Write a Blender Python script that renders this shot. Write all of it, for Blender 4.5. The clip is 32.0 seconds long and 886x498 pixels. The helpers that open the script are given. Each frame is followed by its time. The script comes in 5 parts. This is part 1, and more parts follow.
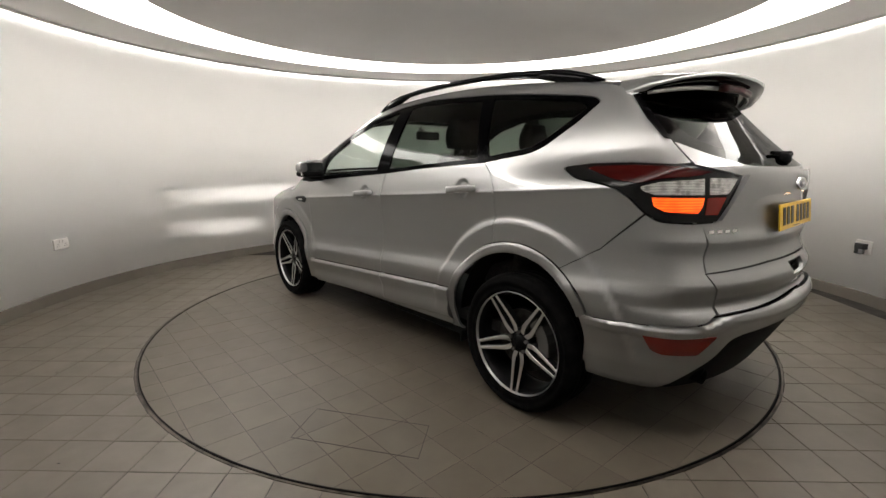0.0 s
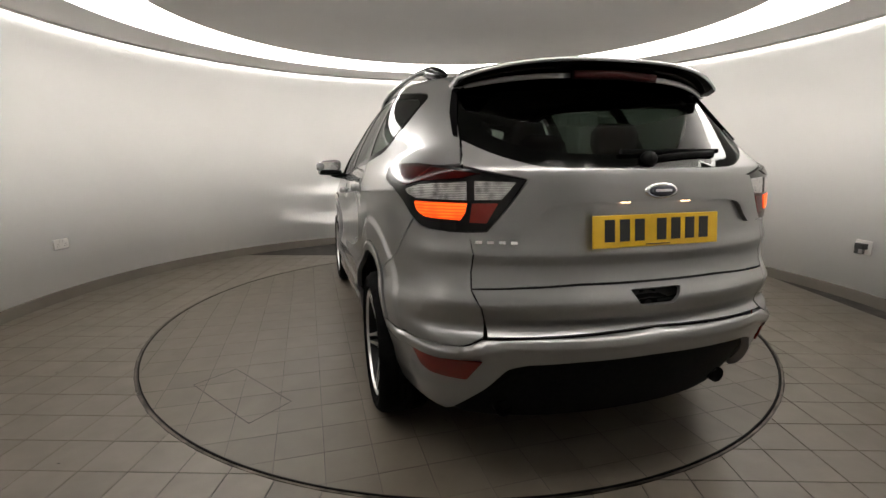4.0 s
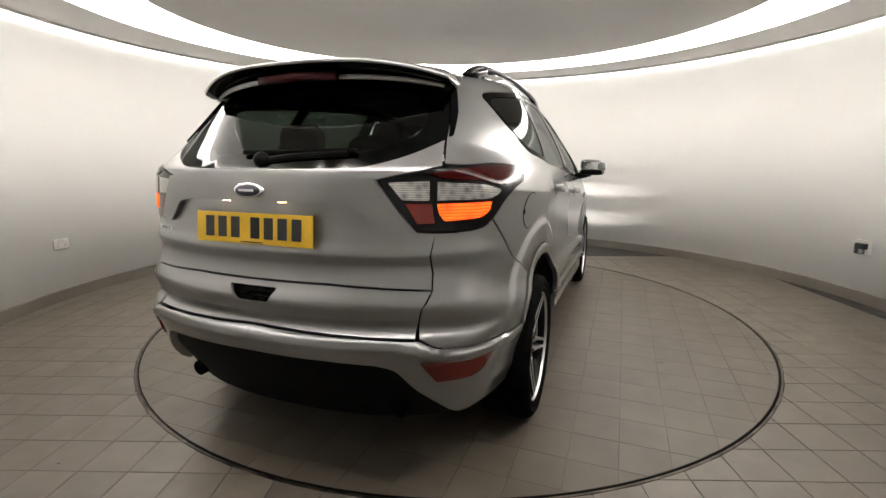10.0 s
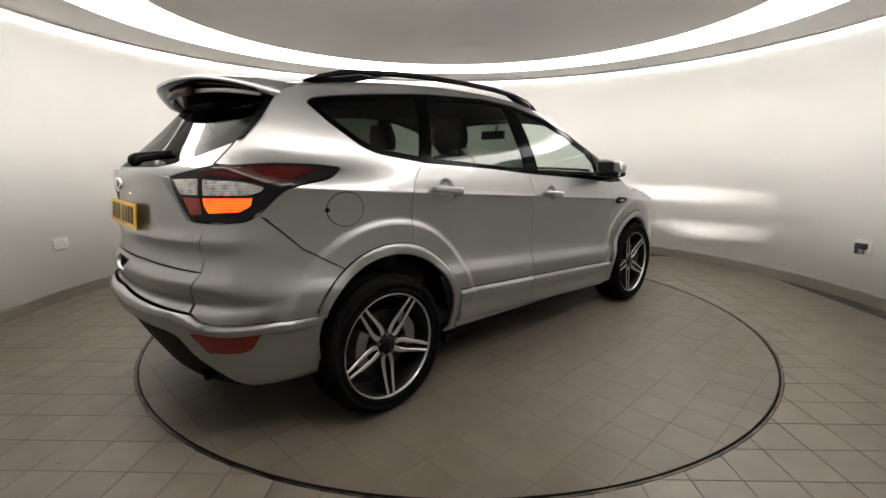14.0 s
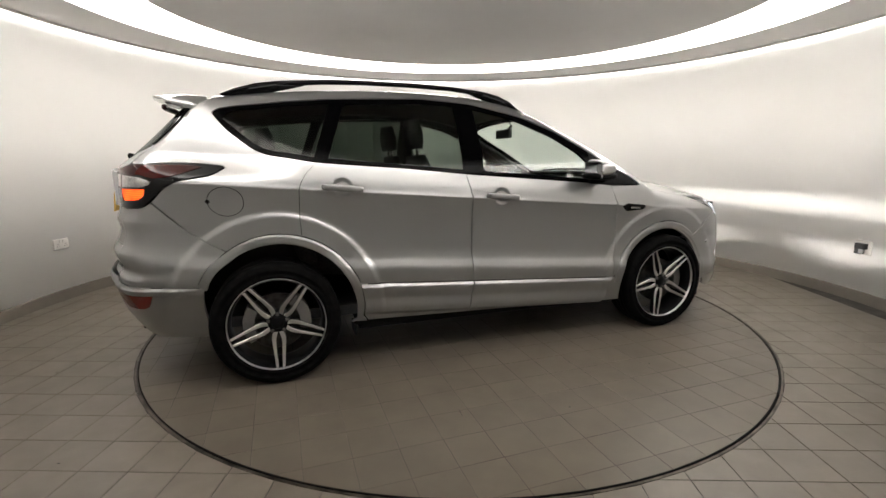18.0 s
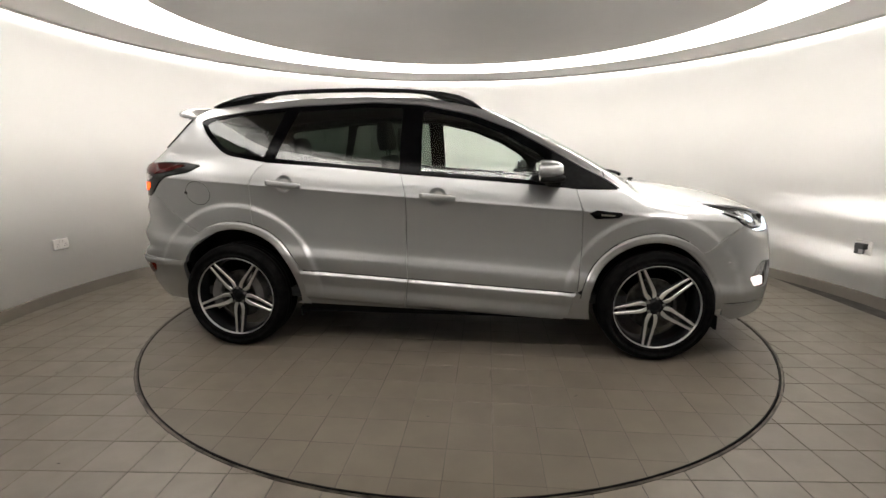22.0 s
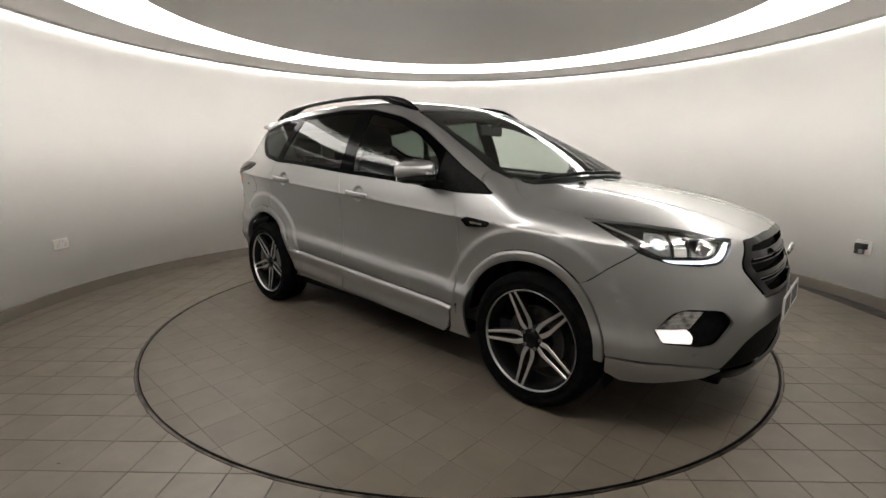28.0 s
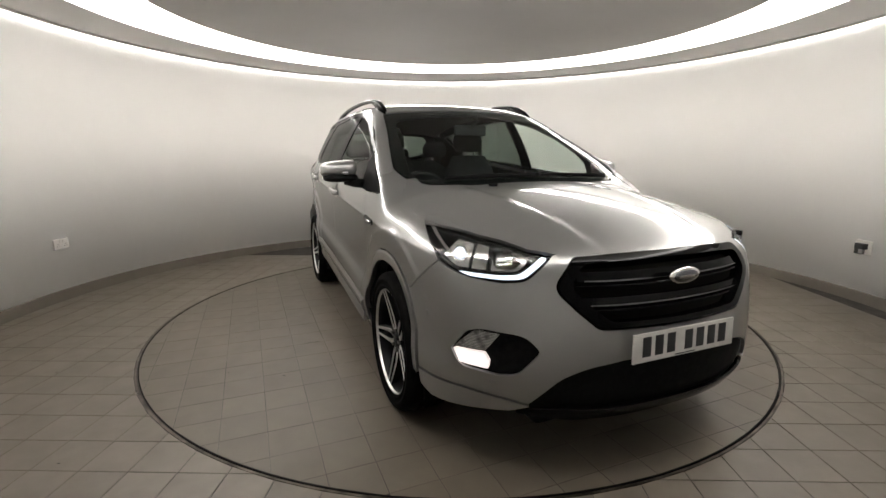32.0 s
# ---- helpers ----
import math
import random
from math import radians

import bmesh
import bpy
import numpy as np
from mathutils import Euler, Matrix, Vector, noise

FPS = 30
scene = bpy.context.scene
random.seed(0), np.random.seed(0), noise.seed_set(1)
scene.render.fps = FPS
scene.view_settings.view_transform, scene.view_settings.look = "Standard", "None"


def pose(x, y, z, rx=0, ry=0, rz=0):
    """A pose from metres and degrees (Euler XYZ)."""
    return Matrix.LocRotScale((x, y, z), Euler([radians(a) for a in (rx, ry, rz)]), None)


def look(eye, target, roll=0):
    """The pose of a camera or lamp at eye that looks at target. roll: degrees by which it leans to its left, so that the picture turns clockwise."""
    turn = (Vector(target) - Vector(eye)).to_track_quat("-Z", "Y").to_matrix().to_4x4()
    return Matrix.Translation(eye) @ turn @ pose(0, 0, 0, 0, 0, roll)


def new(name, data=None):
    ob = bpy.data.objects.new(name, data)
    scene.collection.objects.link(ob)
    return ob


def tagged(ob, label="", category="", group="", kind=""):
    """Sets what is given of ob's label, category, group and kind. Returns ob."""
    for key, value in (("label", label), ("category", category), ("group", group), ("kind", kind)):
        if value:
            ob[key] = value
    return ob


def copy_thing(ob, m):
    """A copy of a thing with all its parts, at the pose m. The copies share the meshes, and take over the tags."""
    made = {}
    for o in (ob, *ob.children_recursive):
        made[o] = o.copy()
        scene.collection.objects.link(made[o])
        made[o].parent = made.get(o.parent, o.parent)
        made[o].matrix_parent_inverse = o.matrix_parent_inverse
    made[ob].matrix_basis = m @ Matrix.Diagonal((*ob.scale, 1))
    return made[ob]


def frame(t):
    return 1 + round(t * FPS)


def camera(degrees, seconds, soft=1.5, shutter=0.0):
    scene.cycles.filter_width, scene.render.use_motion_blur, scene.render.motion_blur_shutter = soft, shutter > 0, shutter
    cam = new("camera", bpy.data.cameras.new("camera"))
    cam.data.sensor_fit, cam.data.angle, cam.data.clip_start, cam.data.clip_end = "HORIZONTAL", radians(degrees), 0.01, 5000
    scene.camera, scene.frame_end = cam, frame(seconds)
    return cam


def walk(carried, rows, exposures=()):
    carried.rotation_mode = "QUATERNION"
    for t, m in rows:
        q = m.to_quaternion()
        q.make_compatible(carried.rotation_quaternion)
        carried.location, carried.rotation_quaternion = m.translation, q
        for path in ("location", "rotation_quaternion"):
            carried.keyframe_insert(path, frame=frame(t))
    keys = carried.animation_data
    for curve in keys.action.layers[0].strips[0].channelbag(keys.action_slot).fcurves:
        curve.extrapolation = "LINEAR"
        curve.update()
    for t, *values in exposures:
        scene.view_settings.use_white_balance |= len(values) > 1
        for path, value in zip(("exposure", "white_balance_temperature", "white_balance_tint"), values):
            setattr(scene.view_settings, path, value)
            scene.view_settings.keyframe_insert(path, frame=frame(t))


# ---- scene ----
# camera: stands still in the entrance bay of the round studio
cam = camera(87.49, 32.0, soft=1.5)
EYE = look((0.0, -3.75, 1.2355), (-0.02371, -2.768496, 1.045658), -0.1)
walk(cam, [(0.0, EYE), (32.0, EYE)], exposures=[(t, e - 0.03, 6500, 10) for t, e in ((0.0, -0.22), (1.0, -0.38), (3.0, -0.38), (6.0, -0.08), (9.0, 0.04), (14.0, 0.0), (17.0, -0.06), (22.0, 0.12), (25.0, -0.02), (28.0, -0.18), (32.0, -0.22))])

# ---- light: a luminous ring in the ceiling and a slot above the wall, no daylight ----
world = bpy.data.worlds.new("world")
world.use_nodes = True
world.node_tree.nodes["Background"].inputs[0].default_value = (0.9, 0.88, 0.84, 1)
world.node_tree.nodes["Background"].inputs[1].default_value = 0.0
scene.world = world
RING_GLOW, RING_SIDE_GLOW, SLOT_GLOW, BEAM_GLOW = 0.3, 14.0, 6.0, 90000.0
RING_COLOUR = (1.0, 0.970, 0.930)

# ---- sizes of the room, metres ----
ROOM_R, ROOM_H = 3.53, 2.385
TABLE_R = 2.245
LIGHT_IN, LIGHT_OUT, RECESS = 2.285, 2.89, 0.26
ROOM_C = (0.03, 0.0)


# ---- materials ----
def mat(name, colour=(0.5, 0.5, 0.5), rough=0.5, metal=0.0, coat=0.0, spec=0.5):
    m = bpy.data.materials.new(name)
    m.use_nodes = True
    b = m.node_tree.nodes["Principled BSDF"]
    b.inputs["Base Color"].default_value = (*colour, 1)
    b.inputs["Roughness"].default_value = rough
    b.inputs["Metallic"].default_value = metal
    b.inputs["Specular IOR Level"].default_value = spec
    if coat:
        b.inputs["Coat Weight"].default_value = coat
        b.inputs["Coat Roughness"].default_value = 0.02
    return m


def node(m, kind, **settings):
    n = m.node_tree.nodes.new(kind)
    for k, v in settings.items():
        n.inputs[k].default_value = v
    return n


def link(m, a, out, b, inp):
    m.node_tree.links.new(a.outputs[out], b.inputs[inp])


def vary(m, scale, dark, light, detail=4.0, rough=None, bump=0.0, bump_scale=60.0, per_piece=0.0):
    """Mottle a material between two colours; optional roughness range, relief and shade per piece."""
    b = m.node_tree.nodes["Principled BSDF"]
    tc = node(m, "ShaderNodeTexCoord")
    n1 = node(m, "ShaderNodeTexNoise", Scale=scale, Detail=detail, Roughness=0.6)
    link(m, tc, "Object", n1, "Vector")
    if per_piece:
        # each piece gets its own cut of the pattern
        who = node(m, "ShaderNodeObjectInfo")
        far = node(m, "ShaderNodeMath")
        far.operation = "MULTIPLY"
        far.inputs[1].default_value = 40.0
        link(m, who, "Random", far, 0)
        add = node(m, "ShaderNodeVectorMath")
        add.operation = "ADD"
        link(m, tc, "Object", add, 0)
        link(m, far, 0, add, 1)
        link(m, add, 0, n1, "Vector")
    ramp = m.node_tree.nodes.new("ShaderNodeValToRGB")
    ramp.color_ramp.elements[0].position, ramp.color_ramp.elements[1].position = 0.35, 0.65
    ramp.color_ramp.elements[0].color, ramp.color_ramp.elements[1].color = (*dark, 1), (*light, 1)
    link(m, n1, "Fac", ramp, "Fac")
    last, out = ramp, "Color"
    if per_piece:
        oi = node(m, "ShaderNodeObjectInfo")
        mr = node(m, "ShaderNodeMapRange")
        mr.inputs["To Min"].default_value, mr.inputs["To Max"].default_value = 1 - per_piece, 1 + per_piece
        link(m, oi, "Random", mr, "Value")
        mix = m.node_tree.nodes.new("ShaderNodeHueSaturation")
        link(m, ramp, "Color", mix, "Color")
        link(m, mr, "Result", mix, "Value")
        last, out = mix, "Color"
    link(m, last, out, b, "Base Color")
    if rough:
        mr2 = node(m, "ShaderNodeMapRange")
        mr2.inputs["To Min"].default_value, mr2.inputs["To Max"].default_value = rough
        n3 = node(m, "ShaderNodeTexNoise", Scale=scale * 2.3, Detail=3.0)
        link(m, tc, "Object", n3, "Vector")
        link(m, n3, "Fac", mr2, "Value")
        link(m, mr2, "Result", b, "Roughness")
    if bump:
        n2 = node(m, "ShaderNodeTexNoise", Scale=bump_scale, Detail=3.0)
        link(m, tc, "Object", n2, "Vector")
        bp = node(m, "ShaderNodeBump", Strength=bump, Distance=0.002)
        link(m, n2, "Fac", bp, "Height")
        link(m, bp, "Normal", b, "Normal")
    return m


def glow(name, colour, strength):
    m = mat(name, colour, 0.5)
    b = m.node_tree.nodes["Principled BSDF"]
    b.inputs["Emission Color"].default_value = (*colour, 1)
    b.inputs["Emission Strength"].default_value = strength
    return m


M_WALL = vary(mat("wall_paint", (0.86, 0.85, 0.83), 0.9, spec=0.03), 1.3, (0.90, 0.892, 0.872), (0.92, 0.912, 0.892), rough=(0.72, 0.9), bump=0.06, bump_scale=180)
# pale paint for the unseen bay, to throw light back onto the car
M_BAY = vary(mat("bay_bounce_paint", (0.10, 0.10, 0.10), 0.6), 1.0, (0.80, 0.79, 0.77), (0.84, 0.83, 0.81))
M_CEIL = vary(mat("ceiling_paint", (0.78, 0.77, 0.75), 0.6), 0.9, (0.80, 0.78, 0.76), (0.84, 0.82, 0.80), bump=0.05, bump_scale=150)
M_SKIRT = vary(mat("skirting_paint", (0.16, 0.14, 0.12), 0.45), 3.0, (0.145, 0.128, 0.108), (0.175, 0.155, 0.13), rough=(0.4, 0.55))
M_TILE = vary(mat("floor_tile", (0.12, 0.11, 0.09), 0.35, spec=0.35), 4.0, (0.118, 0.101, 0.080), (0.148, 0.129, 0.105), rough=(0.30, 0.48), bump=0.12, bump_scale=90, per_piece=0.05)
M_TILE_T = vary(mat("table_tile", (0.11, 0.10, 0.08), 0.4, spec=0.35), 3.0, (0.098, 0.083, 0.064), (0.121, 0.103, 0.080), rough=(0.34, 0.5), bump=0.12, bump_scale=90, per_piece=0.015)
M_GROUT = vary(mat("grout", (0.07, 0.06, 0.055), 0.85), 9.0, (0.025, 0.022, 0.02), (0.055, 0.05, 0.044))
M_GROUT_T = vary(mat("table_grout", (0.2, 0.18, 0.15), 0.8), 2.2, (0.012, 0.010, 0.009), (0.090, 0.080, 0.066))
M_GAP = mat("gap_black", (0.008, 0.0075, 0.007), 0.8, spec=0.05)
M_STEEL = vary(mat("brushed_steel", (0.16, 0.15, 0.14), 0.45, 1.0), 9.0, (0.03, 0.025, 0.02), (0.13, 0.11, 0.09))
M_RING = glow("ring_light", RING_COLOUR, RING_GLOW)
M_RING_SIDE = glow("ring_side_light", RING_COLOUR, RING_SIDE_GLOW)
M_SLOT = glow("slot_light", RING_COLOUR, SLOT_GLOW)
M_PLASTIC_W = mat("socket_plastic", (0.62, 0.60, 0.57), 0.4)
M_PLASTIC_B = mat("black_plastic", (0.02, 0.02, 0.021), 0.45)
M_PLASTIC_G = mat("grey_plastic", (0.25, 0.24, 0.24), 0.4)


# ---- mesh helpers ----
def thing(name, label, category, group="", kind=""):
    return tagged(new(name), label, category, group, kind)


def finish(name, bm, material, smooth=False):
    me = bpy.data.meshes.new(name)
    bm.to_mesh(me)
    bm.free()
    for mt in (material if isinstance(material, (list, tuple)) else [material]):
        me.materials.append(mt)
    if smooth:
        me.polygons.foreach_set("use_smooth", [True] * len(me.polygons))
    return me


def part(name, bm, material, parent=None, label="", smooth=False):
    """One mesh object under a thing or under a part (or at top level)."""
    ob = new(name, finish(name, bm, material, smooth))
    ob.parent = parent
    return tagged(ob, label)


def box(bm, cx, cy, cz, sx, sy, sz, bevel=0.0, m=None):
    r = bmesh.ops.create_cube(bm, size=1.0)
    for v in r["verts"]:
        v.co = Vector((cx + v.co.x * sx, cy + v.co.y * sy, cz + v.co.z * sz))
        if m is not None:
            v.co = m @ v.co
    if bevel:
        es = list({e for v in r["verts"] for e in v.link_edges})
        bmesh.ops.bevel(bm, geom=es, offset=bevel, segments=2, affect="EDGES", profile=0.6)
    return bm


def sweep(bm, profile, a0, a1, steps, centre=(0.0, 0.0), close=False):
    """Turn a closed profile of (radius, z) about a vertical axis from a0 to a1 degrees."""
    full = abs(a1 - a0) >= 359.9
    n = steps if full else steps + 1
    rings = []
    for i in range(n):
        a = radians(a0 + (a1 - a0) * i / steps)
        rings.append([bm.verts.new((centre[0] + r * math.cos(a), centre[1] + r * math.sin(a), z)) for r, z in profile])
    k = len(profile)
    for i in range(steps):
        p, q = rings[i], rings[(i + 1) % n]
        for j in range(k):
            bm.faces.new((p[j], p[(j + 1) % k], q[(j + 1) % k], q[j]))
    if not full:
        bm.faces.new(rings[0])
        bm.faces.new(rings[-1][::-1])
    bmesh.ops.recalc_face_normals(bm, faces=bm.faces)
    return bm


def clip(poly, nx, ny, d):
    """Keep the part of a convex polygon with nx*x + ny*y <= d."""
    out = []
    for (x0, y0), (x1, y1) in zip(poly, poly[1:] + poly[:1]):
        s0, s1 = nx * x0 + ny * y0 - d, nx * x1 + ny * y1 - d
        if s0 <= 0:
            out.append((x0, y0))
        if (s0 < 0 < s1) or (s1 < 0 < s0):
            u = s0 / (s0 - s1)
            out.append((x0 + u * (x1 - x0), y0 + u * (y1 - y0)))
    return out


def slab(bm, poly, z0, z1, chamfer=0.0012):
    """A thin tile: a convex outline with a small chamfer round its top."""
    cx, cy = sum(q[0] for q in poly) / len(poly), sum(q[1] for q in poly) / len(poly)
    big = max(math.hypot(x - cx, y - cy) for x, y in poly)
    if big < 0.012:
        return
    k = 1 - chamfer / big * 1.4
    lo = [bm.verts.new((x, y, z0)) for x, y in poly]
    mid = [bm.verts.new((x, y, z1 - chamfer)) for x, y in poly]
    top = [bm.verts.new((cx + (x - cx) * k, cy + (y - cy) * k, z1)) for x, y in poly]
    n = len(poly)
    for i in range(n):
        j = (i + 1) % n
        bm.faces.new((lo[i], lo[j], mid[j], mid[i]))
        bm.faces.new((mid[i], mid[j], top[j], top[i]))
    bm.faces.new(top)


# ---- room shell ----
BAY = 21.5  # half width of the entrance opening, degrees

bm = bmesh.new()
sweep(bm, [(ROOM_R, -0.1), (ROOM_R + 0.15, -0.1), (ROOM_R + 0.15, 2.86), (ROOM_R, 2.86)], -90 + BAY, 270 - BAY, 180, ROOM_C)
wall = part("wall_round", bm, M_WALL, smooth=False)
tagged(wall, "curved smooth off-white painted studio wall", "wall", kind="structure")
for pl in wall.data.polygons:
    pl.use_smooth = abs(pl.normal.z) < 0.5
bm = bmesh.new()
sweep(bm, [(ROOM_R - 0.014, 0.0), (ROOM_R + 0.004, 0.0), (ROOM_R + 0.004, 0.098), (ROOM_R - 0.009, 0.098), (ROOM_R - 0.014, 0.093)], -90 + BAY, 270 - BAY, 180, ROOM_C)
tagged(part("baseboard", bm, M_SKIRT), "taupe grey painted skirting board along curved wall", "baseboard", kind="structure")

# entrance bay behind the camera, unseen; its near pale end wall is added to bounce light
BX, BY0, BY1 = 1.31, -3.28, -4.5
bm = bmesh.new()
for s in (-1, 1):
    box(bm, s * (BX + 0.075) + ROOM_C[0], (BY0 + BY1) / 2 - 0.08, 1.31, 0.15, BY0 - BY1 - 0.1, 2.82)
box(bm, ROOM_C[0], BY1 - 0.075, 1.31, 2 * BX + 0.3, 0.15, 2.82)
tagged(part("bay_bounce_wall", bm, M_BAY), "unseen off-white bay walls that bounce light", "wall", kind="structure")

# ceiling: outer soffit with a lip, luminous ring, inner disc
bm = bmesh.new()
sweep(bm, [(LIGHT_OUT, ROOM_H), (ROOM_R - 0.075, ROOM_H), (ROOM_R - 0.075, ROOM_H - 0.022), (ROOM_R - 0.06, ROOM_H - 0.022), (ROOM_R - 0.06, ROOM_H + 0.05), (LIGHT_OUT + 0.04, ROOM_H + 0.05), (LIGHT_OUT + 0.04, ROOM_H + RECESS + 0.04), (LIGHT_OUT + 0.016, ROOM_H + RECESS + 0.04), (LIGHT_OUT + 0.016, ROOM_H + 0.005), (LIGHT_OUT, ROOM_H + 0.005)], 0, 360, 180, ROOM_C)
sweep(bm, [(0.002, ROOM_H - 0.005), (LIGHT_IN, ROOM_H - 0.005), (LIGHT_IN, ROOM_H + RECESS + 0.015), (0.002, ROOM_H + RECESS + 0.015)], 0, 360, 180, ROOM_C)
sweep(bm, [(0.002, 2.855), (ROOM_R + 0.14, 2.855), (ROOM_R + 0.14, 2.91), (0.002, 2.91)], 0, 360, 90, ROOM_C)
box(bm, ROOM_C[0], -4.06, 2.75, 3.1, 1.18, 0.06)
tagged(part("ceiling", bm, M_CEIL), "pale grey plaster ceiling disc and outer soffit ring", "ceiling", kind="structure")
bm = bmesh.new()
sweep(bm, [(LIGHT_IN + 0.002, ROOM_H + RECESS), (LIGHT_OUT - 0.002, ROOM_H + RECESS), (LIGHT_OUT - 0.002, ROOM_H + RECESS + 0.012), (LIGHT_IN + 0.002, ROOM_H + RECESS + 0.012)], 0, 360, 180, ROOM_C)
ring = thing("ring_light", "glowing white circular light panel in ceiling", "light")
part("top_diffuser", bm, M_RING, ring)
bm = bmesh.new()
sweep(bm, [(LIGHT_OUT + 0.002, ROOM_H + 0.007), (LIGHT_OUT + 0.012, ROOM_H + 0.007), (LIGHT_OUT + 0.012, ROOM_H + RECESS + 0.012), (LIGHT_OUT + 0.002, ROOM_H + RECESS + 0.012)], 0, 360, 180, ROOM_C)
part("side_diffuser", bm, M_RING_SIDE, ring)
bm = bmesh.new()
sweep(bm, [(LIGHT_IN + 0.002, ROOM_H - 0.003), (LIGHT_IN + 0.010, ROOM_H - 0.003), (LIGHT_IN + 0.010, ROOM_H + RECESS - 0.003), (LIGHT_IN + 0.002, ROOM_H + RECESS - 0.003)], 0, 360, 180, ROOM_C)
part("inner_upstand", bm, M_CEIL, ring, "pale plaster upstand")
slot = thing("cove_light", "thin glowing white cove strip above curved wall", "light")
bm = bmesh.new()
sweep(bm, [(ROOM_R - 0.016, ROOM_H - 0.018), (ROOM_R - 0.003, ROOM_H - 0.018), (ROOM_R - 0.003, ROOM_H + 0.004), (ROOM_R - 0.016, ROOM_H + 0.004)], -90 + BAY, 270 - BAY, 180, ROOM_C)
part("strip", bm, M_SLOT, slot)

# ---- floor: grout bed, steel edge, tiles further down ----
bm = bmesh.new()
sweep(bm, [(TABLE_R + 0.018, -0.12), (ROOM_R + 0.02, -0.12), (ROOM_R + 0.02, -0.003), (TABLE_R + 0.018, -0.003)], 0, 360, 180, ROOM_C)
box(bm, ROOM_C[0], -3.95, -0.0615, 2 * BX + 0.02, 1.12, 0.111)
floor = part("floor", bm, M_GROUT)
tagged(floor, "beige square ceramic floor tiles with dark joints", "floor", kind="structure")
bm = bmesh.new()
sweep(bm, [(TABLE_R + 0.007, -0.1), (TABLE_R + 0.0175, -0.1), (TABLE_R + 0.0175, 0.0005), (TABLE_R + 0.007, 0.0005)], 0, 360, 240)
tagged(part("floor_edge_trim", bm, M_STEEL), "thin worn steel trim round turntable gap", "trim", kind="structure")
bm = bmesh.new()
sweep(bm, [(TABLE_R - 0.02, -0.16), (TABLE_R + 0.03, -0.16), (TABLE_R + 0.03, -0.11), (TABLE_R - 0.02, -0.11)], 0, 360, 120)
tagged(part("turntable_pit", bm, M_GAP), "dark recessed gap round the turntable", "pit", kind="structure")

# ---- turntable (turns with the car) ----
turntable = thing("turntable", "round tiled car turntable flush with the floor", "turntable")
bm = bmesh.new()
sweep(bm, [(0.002, -0.1), (TABLE_R - 0.006, -0.1), (TABLE_R - 0.006, -0.0009), (0.002, -0.0009)], 0, 360, 180)
part("deck", bm, M_GROUT_T, turntable)
bm = bmesh.new()
sweep(bm, [(TABLE_R - 0.006, -0.1), (TABLE_R, -0.1), (TABLE_R, 0.0), (TABLE_R - 0.006, 0.0)], 0, 360, 240)
part("edge_band", bm, M_GAP, turntable, "dark rubber edge band")


# ---- the car's outer skin as one smooth field; panels are laid on it ----
# car space: x forward from the middle of the wheelbase, y to its left, z up from the road
def spl(x, xs, ys):
    """A smooth curve through a few knots, straight beyond its ends."""
    xs, ys = np.asarray(xs, float), np.asarray(ys, float)
    d = np.diff(ys) / np.diff(xs)
    m = np.empty_like(ys)
    m[0], m[-1] = d[0], d[-1]
    h = np.diff(xs)
    m[1:-1] = (d[:-1] * h[1:] + d[1:] * h[:-1]) / (h[:-1] + h[1:])
    i = np.clip(np.searchsorted(xs, x) - 1, 0, len(xs) - 2)
    t = (x - xs[i]) / h[i]
    lo, hi = t < 0, t > 1
    tc = np.clip(t, 0, 1)
    y = ((1 + 2 * tc) * (1 - tc) ** 2 * ys[i] + tc * (1 - tc) ** 2 * h[i] * m[i]
         + tc ** 2 * (3 - 2 * tc) * ys[i + 1] + tc ** 2 * (tc - 1) * h[i] * m[i + 1])
    return y + np.where(lo, t * h[i] * m[0], 0) + np.where(hi, (t - 1) * h[i] * m[-1], 0)


def smax(a, b, k):
    return 0.5 * (a + b + np.sqrt((a - b) ** 2 + k * k))


def step(x, a, b):
    t = np.clip((x - a) / (b - a), 0, 1)
    return t * t * (3 - 2 * t)


HANDLES = ((-0.965, 1.083), (0.003, 1.011))
WHEEL_X, WHEEL_R = 1.345, 0.347
ARCH_F, ARCH_R = (1.315, 0.36, 0.435, 0.378), (-1.325, 0.365, 0.475, 0.420)


